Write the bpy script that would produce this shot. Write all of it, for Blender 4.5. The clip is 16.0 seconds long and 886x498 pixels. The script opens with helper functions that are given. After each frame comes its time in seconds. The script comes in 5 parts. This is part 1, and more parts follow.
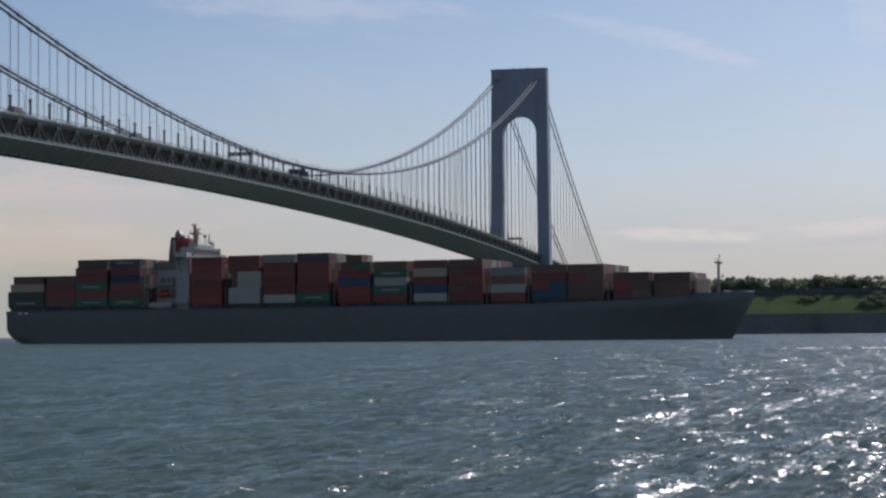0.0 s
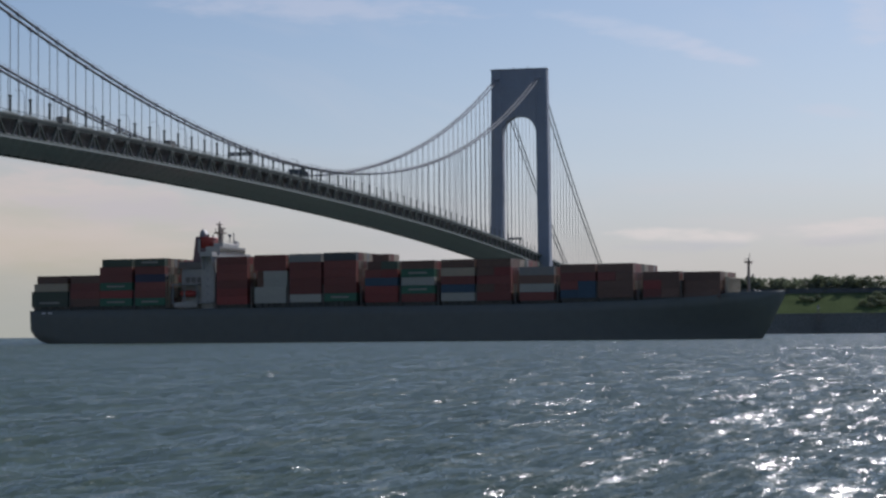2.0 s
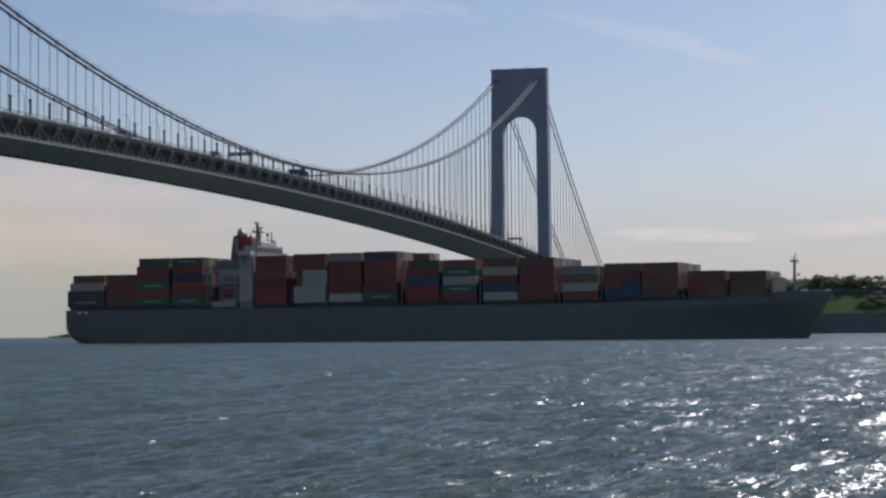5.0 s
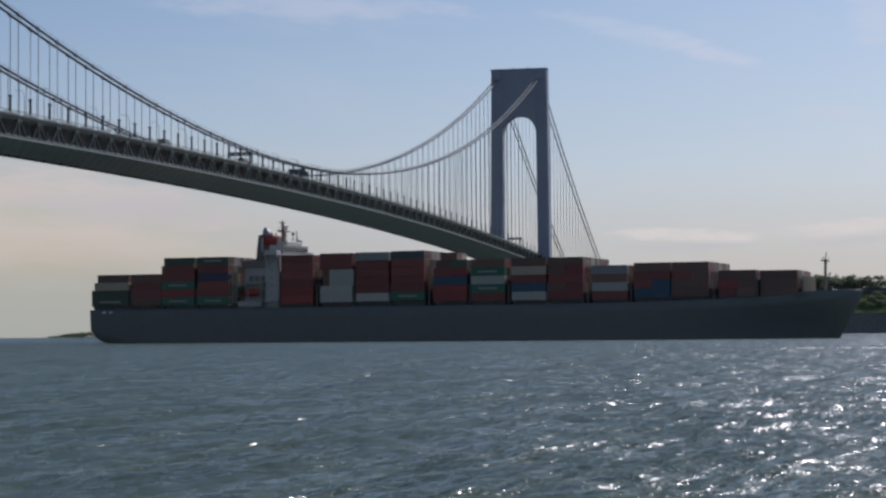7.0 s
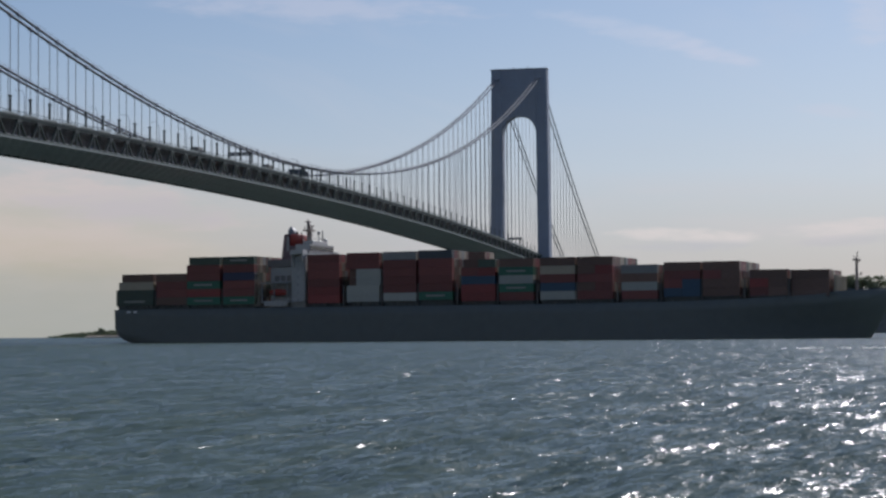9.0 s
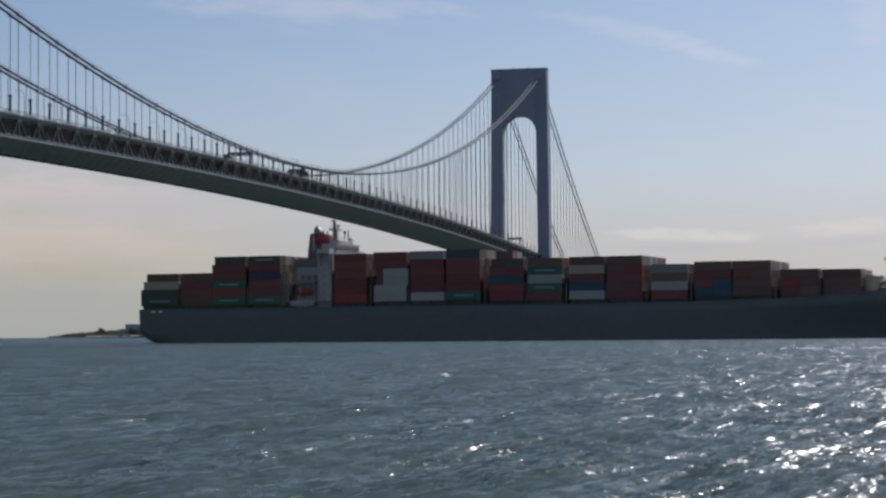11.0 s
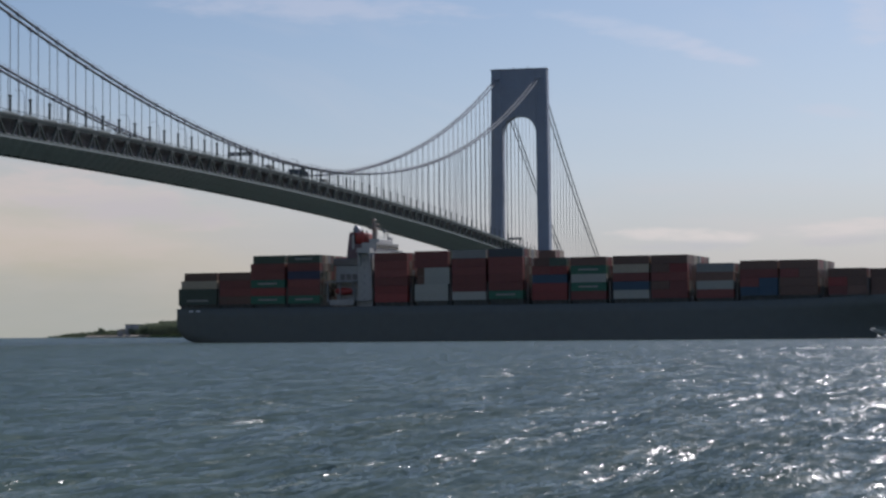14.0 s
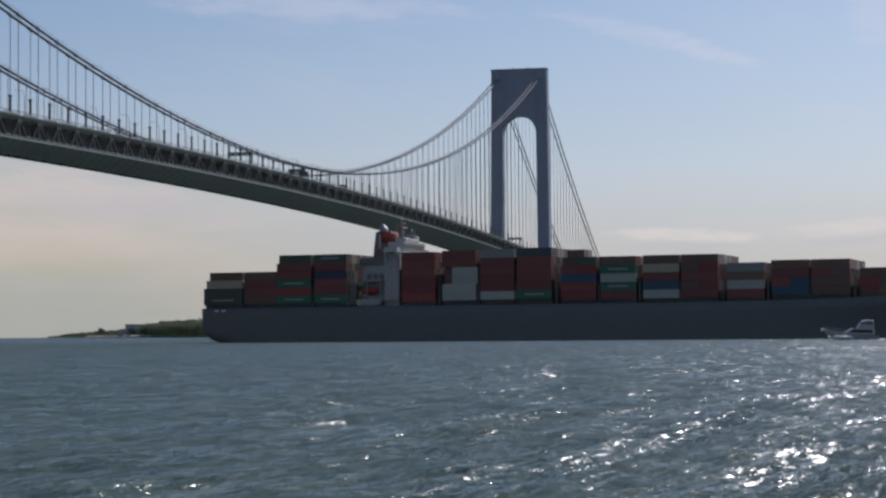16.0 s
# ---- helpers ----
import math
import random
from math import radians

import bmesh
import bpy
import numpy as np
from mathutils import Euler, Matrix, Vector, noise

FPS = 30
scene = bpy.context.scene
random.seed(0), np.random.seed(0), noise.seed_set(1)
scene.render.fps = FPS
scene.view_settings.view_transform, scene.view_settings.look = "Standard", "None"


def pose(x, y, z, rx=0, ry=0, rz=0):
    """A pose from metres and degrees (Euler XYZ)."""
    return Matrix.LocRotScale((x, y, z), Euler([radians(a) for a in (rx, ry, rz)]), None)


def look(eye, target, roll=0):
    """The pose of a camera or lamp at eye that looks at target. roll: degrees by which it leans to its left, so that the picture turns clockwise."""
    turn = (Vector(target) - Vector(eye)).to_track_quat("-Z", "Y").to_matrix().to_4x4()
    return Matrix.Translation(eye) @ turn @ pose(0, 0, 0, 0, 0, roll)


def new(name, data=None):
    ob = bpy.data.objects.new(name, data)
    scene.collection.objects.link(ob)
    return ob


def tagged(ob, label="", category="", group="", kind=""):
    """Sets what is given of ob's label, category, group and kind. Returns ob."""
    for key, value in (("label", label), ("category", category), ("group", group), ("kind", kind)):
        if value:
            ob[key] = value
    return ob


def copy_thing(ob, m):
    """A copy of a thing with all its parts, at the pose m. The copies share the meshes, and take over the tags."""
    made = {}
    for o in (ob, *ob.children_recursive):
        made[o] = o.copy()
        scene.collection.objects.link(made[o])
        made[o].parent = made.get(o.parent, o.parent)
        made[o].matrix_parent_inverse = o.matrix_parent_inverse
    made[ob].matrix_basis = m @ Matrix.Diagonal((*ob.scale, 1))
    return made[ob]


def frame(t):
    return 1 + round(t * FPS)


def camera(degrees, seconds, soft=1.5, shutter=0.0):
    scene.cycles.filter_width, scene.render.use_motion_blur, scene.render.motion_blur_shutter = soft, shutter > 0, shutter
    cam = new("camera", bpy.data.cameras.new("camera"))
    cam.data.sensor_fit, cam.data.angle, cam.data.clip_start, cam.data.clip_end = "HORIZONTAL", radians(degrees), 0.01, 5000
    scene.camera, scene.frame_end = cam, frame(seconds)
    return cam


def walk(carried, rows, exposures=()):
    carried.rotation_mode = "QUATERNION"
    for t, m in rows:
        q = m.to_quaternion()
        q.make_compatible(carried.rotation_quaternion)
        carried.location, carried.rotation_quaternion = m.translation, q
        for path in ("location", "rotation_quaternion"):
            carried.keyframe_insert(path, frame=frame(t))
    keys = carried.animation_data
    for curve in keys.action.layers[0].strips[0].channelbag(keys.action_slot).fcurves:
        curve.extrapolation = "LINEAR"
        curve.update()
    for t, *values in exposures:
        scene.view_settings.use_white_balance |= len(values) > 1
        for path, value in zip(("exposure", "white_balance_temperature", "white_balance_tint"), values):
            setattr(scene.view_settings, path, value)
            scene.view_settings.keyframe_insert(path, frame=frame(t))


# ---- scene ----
# ---------------------------------------------------------------- camera
EYE = Vector((-877.63, -289.73, 2.56))
VIEW = Vector((0.97366, 0.22361, 0.04187))
cam = camera(24.80, 16.0, soft=2.6)
CAM_POSE = look(EYE, EYE + VIEW * 100.0, -0.4756)
walk(cam, [(0.0, CAM_POSE), (16.0, CAM_POSE)], exposures=[(0.0, 0.0, 5900, 17), (16.0, 0.0, 5900, 17)])

# ---------------------------------------------------------------- sky and sun
SUN_ELEV, SUN_AZ = radians(36.5), radians(-22.0)


# clouds over the far shore and the sea: bearing to the right of the bridge's line, height (both as slopes),
# half width, half height, tilt in degrees, colour, share
CLOUDS = (
    (-0.200, 0.006, 0.110, 0.034, 0.0, (5.0, 5.45, 4.75), 0.70),
    (-0.178, 0.070, 0.075, 0.012, -9.0, (9.6, 8.1, 7.0), 0.55),
    (-0.158, 0.063, 0.050, 0.008, -4.0, (6.8, 6.7, 6.6), 0.45),
    (-0.190, 0.047, 0.060, 0.012, -2.0, (9.0, 7.6, 6.3), 0.40),
    (0.121, 0.0475, 0.034, 0.0036, -2.0, (10.4, 9.5, 8.2), 0.85),
    (0.120, 0.0425, 0.030, 0.0030, 0.0, (7.2, 7.1, 7.1), 0.40),
    (0.208, 0.0510, 0.036, 0.0045, 4.0, (10.2, 9.3, 8.1), 0.85),
    (0.205, 0.0450, 0.030, 0.0030, 2.0, (7.4, 7.2, 7.0), 0.35),
    (0.103, 0.1475, 0.052, 0.0055, -14.0, (8.8, 9.1, 9.6), 0.34),
    (0.134, 0.1390, 0.026, 0.0045, -15.0, (8.9, 9.1, 9.6), 0.34),
    (-0.062, 0.163, 0.075, 0.0070, -3.0, (8.6, 8.7, 9.2), 0.40),
    (0.214, 0.155, 0.012, 0.014, 30.0, (9.2, 9.2, 9.4), 0.35),
    (0.196, 0.109, 0.020, 0.0035, -5.0, (9.0, 9.0, 9.2), 0.30),
)


def drifting_clouds(nt, way, color):
    """Lays the clouds over a sky colour; their edges are torn by noise."""
    def math_node(op, a, b=None, clamp=False):
        n = nt.nodes.new("ShaderNodeMath")
        n.operation = op
        n.use_clamp = clamp
        for i, v in enumerate((a, b)):
            if v is None:
                continue
            if isinstance(v, (int, float)):
                n.inputs[i].default_value = v
            else:
                nt.links.new(v, n.inputs[i])
        return n.outputs[0]

    def along(axis):
        n = nt.nodes.new("ShaderNodeVectorMath")
        n.operation = "DOT_PRODUCT"
        n.inputs[1].default_value = axis
        nt.links.new(way, n.inputs[0])
        return n.outputs["Value"]

    f = Vector((VIEW.x, VIEW.y, 0)).normalized()
    ahead = math_node("MAXIMUM", along(f), 0.05)
    u = math_node("DIVIDE", along((f.y, -f.x, 0)), ahead)
    w = math_node("DIVIDE", along((0, 0, 1)), ahead)
    torn = nt.nodes.new("ShaderNodeTexNoise")
    torn.inputs["Scale"].default_value = 1.0
    torn.inputs["Detail"].default_value = 6.0
    torn.inputs["Roughness"].default_value = 0.6
    grid = nt.nodes.new("ShaderNodeCombineXYZ")
    nt.links.new(math_node("MULTIPLY", u, 38.0), grid.inputs["X"])
    nt.links.new(math_node("MULTIPLY", w, 150.0), grid.inputs["Y"])
    nt.links.new(grid.outputs[0], torn.inputs["Vector"])
    ragged = math_node("MULTIPLY", math_node("SUBTRACT", torn.outputs["Fac"], 0.5), 4.2)
    for u0, w0, a, b, tilt, tint, share in CLOUDS:
        c, sn = math.cos(radians(tilt)), math.sin(radians(tilt))
        du, dw = math_node("SUBTRACT", u, u0), math_node("SUBTRACT", w, w0)
        p = math_node("ADD", math_node("MULTIPLY", du, c / a), math_node("MULTIPLY", dw, sn / a))
        q = math_node("SUBTRACT", math_node("MULTIPLY", dw, c / b), math_node("MULTIPLY", du, sn / b))
        d = math_node("ADD", math_node("MULTIPLY", p, p), math_node("MULTIPLY", q, q))
        thick = math_node("SUBTRACT", math_node("ADD", 1.0, math_node("MULTIPLY", ragged, 0.12 if b > 0.03 else 1.0)), d)
        near = math_node("SUBTRACT", 2.0, math_node("MULTIPLY", d, 0.6), True)
        soft = nt.nodes.new("ShaderNodeMapRange")
        soft.interpolation_type = "SMOOTHSTEP"
        soft.inputs["From Min"].default_value, soft.inputs["From Max"].default_value = -0.6, 1.3
        soft.inputs["To Max"].default_value = share
        nt.links.new(thick, soft.inputs["Value"])
        mix = nt.nodes.new("ShaderNodeMixRGB")
        mix.inputs["Color2"].default_value = (*tint, 1.0)
        nt.links.new(math_node("MULTIPLY", soft.outputs[0], near), mix.inputs["Fac"])
        nt.links.new(color, mix.inputs["Color1"])
        color = mix.outputs[0]
    return color


def make_sky():
    world = bpy.data.worlds.new("sky")
    scene.world = world
    world.use_nodes = True
    nt = world.node_tree
    nt.nodes.clear()
    out = nt.nodes.new("ShaderNodeOutputWorld")
    bg = nt.nodes.new("ShaderNodeBackground")
    bg.inputs["Strength"].default_value = 0.068
    tex = nt.nodes.new("ShaderNodeTexCoord")
    # the sky's rim goes on below the level of the eye
    sep = nt.nodes.new("ShaderNodeSeparateXYZ")
    up = nt.nodes.new("ShaderNodeMath")
    up.operation = "MAXIMUM"
    up.inputs[1].default_value = 0.012
    com = nt.nodes.new("ShaderNodeCombineXYZ")
    nt.links.new(tex.outputs["Generated"], sep.inputs[0])
    nt.links.new(sep.outputs["Z"], up.inputs[0])
    nt.links.new(sep.outputs["X"], com.inputs["X"])
    nt.links.new(sep.outputs["Y"], com.inputs["Y"])
    nt.links.new(up.outputs[0], com.inputs["Z"])
    sky = nt.nodes.new("ShaderNodeTexSky")
    sky.sky_type = "NISHITA"
    sky.sun_disc = False
    sky.sun_elevation = SUN_ELEV
    sky.sun_rotation = radians(90.0) - SUN_AZ
    sky.air_density, sky.dust_density, sky.ozone_density = 1.0, 0.7, 1.8
    nt.links.new(com.outputs[0], sky.inputs["Vector"])
    # thin high cloud, drawn out into wisps, denser towards the horizon
    mp = nt.nodes.new("ShaderNodeMapping")
    mp.vector_type = "TEXTURE"
    mp.inputs["Rotation"].default_value = (radians(14.0), 0.0, 0.0)
    mp.inputs["Scale"].default_value = (0.22, 0.22, 0.06)
    nt.links.new(tex.outputs["Generated"], mp.inputs["Vector"])
    noi = nt.nodes.new("ShaderNodeTexNoise")
    noi.inputs["Scale"].default_value = 1.3
    noi.inputs["Detail"].default_value = 6.0
    noi.inputs["Roughness"].default_value = 0.55
    noi.inputs["Distortion"].default_value = 0.6
    nt.links.new(mp.outputs[0], noi.inputs["Vector"])
    ramp = nt.nodes.new("ShaderNodeMapRange")
    ramp.inputs["From Min"].default_value, ramp.inputs["From Max"].default_value = 0.50, 0.80
    ramp.inputs["To Min"].default_value, ramp.inputs["To Max"].default_value = 0.0, 0.16
    nt.links.new(noi.outputs["Fac"], ramp.inputs["Value"])
    low = nt.nodes.new("ShaderNodeMapRange")
    low.inputs["From Min"].default_value, low.inputs["From Max"].default_value = 0.0, 0.080
    low.inputs["To Min"].default_value, low.inputs["To Max"].default_value = 0.95, 0.0
    # the haze stands higher over the open sea
    sea = nt.nodes.new("ShaderNodeMath")
    sea.operation = "SUBTRACT"
    sea.use_clamp = True
    sea.inputs[1].default_value = 0.20
    nt.links.new(sep.outputs["Y"], sea.inputs[0])
    lift = nt.nodes.new("ShaderNodeMath")
    lift.operation = "MULTIPLY_ADD"
    lift.inputs[1].default_value = -0.17
    nt.links.new(sea.outputs[0], lift.inputs[0])
    nt.links.new(sep.outputs["Z"], lift.inputs[2])
    nt.links.new(lift.outputs[0], low.inputs["Value"])
    haze = nt.nodes.new("ShaderNodeMixRGB")
    # warmer over the open sea than over the land
    warm = nt.nodes.new("ShaderNodeMixRGB")
    warm.inputs["Color1"].default_value = (7.3, 6.85, 5.85, 1.0)
    warm.inputs["Color2"].default_value = (8.0, 7.0, 5.0, 1.0)
    gain = nt.nodes.new("ShaderNodeMath")
    gain.operation = "MULTIPLY"
    gain.use_clamp = True
    gain.inputs[1].default_value = 5.0
    nt.links.new(sea.outputs[0], gain.inputs[0])
    nt.links.new(gain.outputs[0], warm.inputs["Fac"])
    nt.links.new(warm.outputs[0], haze.inputs["Color2"])
    nt.links.new(low.outputs[0], haze.inputs["Fac"])
    # pale violet-blue air between the blue above and the warm rim
    belt = nt.nodes.new("ShaderNodeMapRange")
    belt.interpolation_type = "SMOOTHSTEP"
    belt.inputs["From Min"].default_value, belt.inputs["From Max"].default_value = 0.17, 0.03
    belt.inputs["To Min"].default_value, belt.inputs["To Max"].default_value = 0.0, 0.38
    nt.links.new(sep.outputs["Z"], belt.inputs["Value"])
    air = nt.nodes.new("ShaderNodeMixRGB")
    air.inputs["Color2"].default_value = (7.3, 7.6, 8.5, 1.0)
    nt.links.new(belt.outputs[0], air.inputs["Fac"])
    nt.links.new(sky.outputs[0], air.inputs["Color1"])
    nt.links.new(air.outputs[0], haze.inputs["Color1"])
    mix = nt.nodes.new("ShaderNodeMixRGB")
    mix.inputs["Color2"].default_value = (10.4, 9.4, 8.6, 1.0)
    nt.links.new(ramp.outputs[0], mix.inputs["Fac"])
    nt.links.new(haze.outputs[0], mix.inputs["Color1"])
    # small flat clouds low in the sky
    mp2 = nt.nodes.new("ShaderNodeMapping")
    mp2.vector_type = "TEXTURE"
    mp2.inputs["Scale"].default_value = (0.10, 0.10, 0.016)
    nt.links.new(tex.outputs["Generated"], mp2.inputs["Vector"])
    noi2 = nt.nodes.new("ShaderNodeTexNoise")
    noi2.inputs["Scale"].default_value = 1.0
    noi2.inputs["Detail"].default_value = 5.0
    nt.links.new(mp2.outputs[0], noi2.inputs["Vector"])
    thick = nt.nodes.new("ShaderNodeMapRange")
    thick.inputs["From Min"].default_value, thick.inputs["From Max"].default_value = 0.46, 0.70
    thick.inputs["To Max"].default_value = 0.25
    nt.links.new(noi2.outputs["Fac"], thick.inputs["Value"])
    fade = nt.nodes.new("ShaderNodeMapRange")
    fade.inputs["From Min"].default_value, fade.inputs["From Max"].default_value = 0.048, 0.095
    fade.inputs["To Min"].default_value, fade.inputs["To Max"].default_value = 1.0, 0.0
    nt.links.new(sep.outputs["Z"], fade.inputs["Value"])
    both = nt.nodes.new("ShaderNodeMath")
    both.operation = "MULTIPLY"
    nt.links.new(thick.outputs[0], both.inputs[0])
    nt.links.new(fade.outputs[0], both.inputs[1])
    cloud = nt.nodes.new("ShaderNodeMixRGB")
    cloud.inputs["Color2"].default_value = (9.9, 8.7, 7.8, 1.0)
    nt.links.new(both.outputs[0], cloud.inputs["Fac"])
    nt.links.new(mix.outputs[0], cloud.inputs["Color1"])
    # their shaded blue-grey undersides, a little apart
    mp3 = nt.nodes.new("ShaderNodeMapping")
    mp3.vector_type = "TEXTURE"
    mp3.inputs["Location"].default_value = (0.31, 0.17, 0.012)
    mp3.inputs["Scale"].default_value = (0.13, 0.13, 0.022)
    nt.links.new(tex.outputs["Generated"], mp3.inputs["Vector"])
    noi3 = nt.nodes.new("ShaderNodeTexNoise")
    noi3.inputs["Scale"].default_value = 1.0
    noi3.inputs["Detail"].default_value = 4.0
    nt.links.new(mp3.outputs[0], noi3.inputs["Vector"])
    dim = nt.nodes.new("ShaderNodeMapRange")
    dim.inputs["From Min"].default_value, dim.inputs["From Max"].default_value = 0.50, 0.72
    dim.inputs["To Max"].default_value = 0.2
    nt.links.new(noi3.outputs["Fac"], dim.inputs["Value"])
    under = nt.nodes.new("ShaderNodeMath")
    under.operation = "MULTIPLY"
    nt.links.new(dim.outputs[0], under.inputs[0])
    nt.links.new(fade.outputs[0], under.inputs[1])
    shade = nt.nodes.new("ShaderNodeMixRGB")
    shade.inputs["Color2"].default_value = (5.9, 6.4, 6.7, 1.0)
    nt.links.new(under.outputs[0], shade.inputs["Fac"])
    nt.links.new(cloud.outputs[0], shade.inputs["Color1"])
    nt.links.new(drifting_clouds(nt, tex.outputs["Generated"], shade.outputs[0]), bg.inputs["Color"])
    nt.links.new(bg.outputs[0], out.inputs["Surface"])
    sun = new("sun", bpy.data.lights.new("sun", "SUN"))
    sun.data.energy = 3.0
    sun.data.angle = radians(0.5)
    sun.data.color = (1.0, 0.94, 0.85)
    way = Vector((math.cos(SUN_ELEV) * math.cos(SUN_AZ), math.cos(SUN_ELEV) * math.sin(SUN_AZ), math.sin(SUN_ELEV)))
    sun.matrix_world = look(way * 500.0, (0, 0, 0))


make_sky()

# ---------------------------------------------------------------- materials
WAVE_WAY = radians(-102.0)      # the way the chop runs
CREST_WAY = radians(-95.0)      # the way its crests face
WATER_ROUGH = 0.222
RIPPLES = ((0.35, 4.0, 5.0, 0.55, 0.8), (2.5, 1.0, 14.0, 0.25, 0.8), (5.0, 1.0, 6.0, 0.45, 1.05), (13.0, 2.0, 2.0, 0.85, 2.03))


def mat(name, base, rough=0.6, metal=0.0, scale=1.0, vary=0.25, bump=0.1, rnd=0.0, stain=0.5, spec=0.5):
    """Painted or natural surface: large stains, fine grain, relief; rnd varies it from object to object."""
    m = bpy.data.materials.new(name)
    m.use_nodes = True
    nt = m.node_tree
    b = nt.nodes["Principled BSDF"]
    b.inputs["Metallic"].default_value = metal
    b.inputs["Specular IOR Level"].default_value = spec
    tc = nt.nodes.new("ShaderNodeTexCoord")
    big, fine = nt.nodes.new("ShaderNodeTexNoise"), nt.nodes.new("ShaderNodeTexNoise")
    big.inputs["Scale"].default_value, fine.inputs["Scale"].default_value = 0.12 * scale, 2.4 * scale
    big.inputs["Detail"].default_value, fine.inputs["Detail"].default_value = 4.0, 5.0
    for n in (big, fine):
        nt.links.new(tc.outputs["Object"], n.inputs["Vector"])
    add = nt.nodes.new("ShaderNodeMath")
    add.operation = "MULTIPLY_ADD"
    add.inputs[1].default_value = stain
    nt.links.new(big.outputs["Fac"], add.inputs[0])
    nt.links.new(fine.outputs["Fac"], add.inputs[2])
    rng = nt.nodes.new("ShaderNodeMapRange")
    rng.inputs["From Min"].default_value, rng.inputs["From Max"].default_value = 0.45, 1.05
    rng.inputs["To Min"].default_value, rng.inputs["To Max"].default_value = 1.0 - vary, 1.0 + vary
    nt.links.new(add.outputs[0], rng.inputs["Value"])
    val = rng.outputs[0]
    if rnd:
        oi = nt.nodes.new("ShaderNodeObjectInfo")
        r2 = nt.nodes.new("ShaderNodeMapRange")
        r2.inputs["To Min"].default_value, r2.inputs["To Max"].default_value = 1.0 - rnd, 1.0 + rnd
        nt.links.new(oi.outputs["Random"], r2.inputs["Value"])
        mul = nt.nodes.new("ShaderNodeMath")
        mul.operation = "MULTIPLY"
        nt.links.new(val, mul.inputs[0])
        nt.links.new(r2.outputs[0], mul.inputs[1])
        val = mul.outputs[0]
    hue = nt.nodes.new("ShaderNodeHueSaturation")
    hue.inputs["Color"].default_value = (*base, 1.0)
    nt.links.new(val, hue.inputs["Value"])
    nt.links.new(hue.outputs[0], b.inputs["Base Color"])
    rr = nt.nodes.new("ShaderNodeMapRange")
    rr.inputs["To Min"].default_value, rr.inputs["To Max"].default_value = max(0.05, rough - 0.12), min(1.0, rough + 0.12)
    nt.links.new(fine.outputs["Fac"], rr.inputs["Value"])
    nt.links.new(rr.outputs[0], b.inputs["Roughness"])
    if bump:
        bp = nt.nodes.new("ShaderNodeBump")
        bp.inputs["Strength"].default_value = bump
        bp.inputs["Distance"].default_value = 0.1 / max(scale, 0.1)
        nt.links.new(fine.outputs["Fac"], bp.inputs["Height"])
        nt.links.new(bp.outputs[0], b.inputs["Normal"])
    return m


def water_material():
    m = bpy.data.materials.new("sea_water")
    m.use_nodes = True
    nt = m.node_tree
    b = nt.nodes["Principled BSDF"]
    b.inputs["Base Color"].default_value = (0.090, 0.130, 0.092, 1.0)
    b.inputs["IOR"].default_value = 1.333
    b.inputs["Roughness"].default_value = WATER_ROUGH
    tc = nt.nodes.new("ShaderNodeTexCoord")
    geo = nt.nodes.new("ShaderNodeNewGeometry")
    normal = geo.outputs["Normal"]

    def ripple_noise(sc, detail, crest):
        mp = nt.nodes.new("ShaderNodeMapping")
        mp.vector_type = "TEXTURE"
        mp.inputs["Rotation"].default_value = (0, 0, CREST_WAY)
        mp.inputs["Scale"].default_value = (1.0, crest, 1.0)
        nt.links.new(tc.outputs["Object"], mp.inputs["Vector"])
        n = nt.nodes.new("ShaderNodeTexNoise")
        n.inputs["Scale"].default_value = sc
        n.inputs["Detail"].default_value = detail
        n.inputs["Roughness"].default_value = 0.9
        nt.links.new(mp.outputs[0], n.inputs["Vector"])
        return n

    # ruffled and calmer patches
    patch = nt.nodes.new("ShaderNodeMapRange")
    patch.inputs["From Min"].default_value, patch.inputs["From Max"].default_value = 0.42, 0.66
    patch.inputs["To Min"].default_value, patch.inputs["To Max"].default_value = 0.65, 1.5
    nt.links.new(ripple_noise(0.4, 3.0, 3.5).outputs["Fac"], patch.inputs["Value"])
    # ripples at every scale tilt the surface at random, most across their crests
    for sc, detail, crest, tilt_x, tilt_y in RIPPLES:
        sub = nt.nodes.new("ShaderNodeVectorMath")
        sub.operation = "SUBTRACT"
        sub.inputs[1].default_value = (0.5, 0.5, 0.5)
        mul = nt.nodes.new("ShaderNodeVectorMath")
        mul.operation = "MULTIPLY"
        mul.inputs[1].default_value = (tilt_x, tilt_y, 0.0)
        size = nt.nodes.new("ShaderNodeVectorMath")
        size.operation = "SCALE"
        add = nt.nodes.new("ShaderNodeVectorMath")
        add.operation = "ADD"
        nt.links.new(ripple_noise(sc, detail, crest).outputs["Color"], sub.inputs[0])
        nt.links.new(sub.outputs[0], mul.inputs[0])
        nt.links.new(mul.outputs[0], size.inputs[0])
        nt.links.new(patch.outputs[0], size.inputs["Scale"])
        nt.links.new(normal, add.inputs[0])
        nt.links.new(size.outputs[0], add.inputs[1])
        normal = add.outputs[0]
    lean = nt.nodes.new("ShaderNodeVectorMath")
    lean.operation = "ADD"
    lean.inputs[1].default_value = (-0.235, -0.02, 0.0)   # every normal tilted to the near shore, to darken the mirrored sky
    nt.links.new(normal, lean.inputs[0])
    unit = nt.nodes.new("ShaderNodeVectorMath")
    unit.operation = "NORMALIZE"
    nt.links.new(lean.outputs[0], unit.inputs[0])
    nt.links.new(unit.outputs[0], b.inputs["Normal"])
    return m


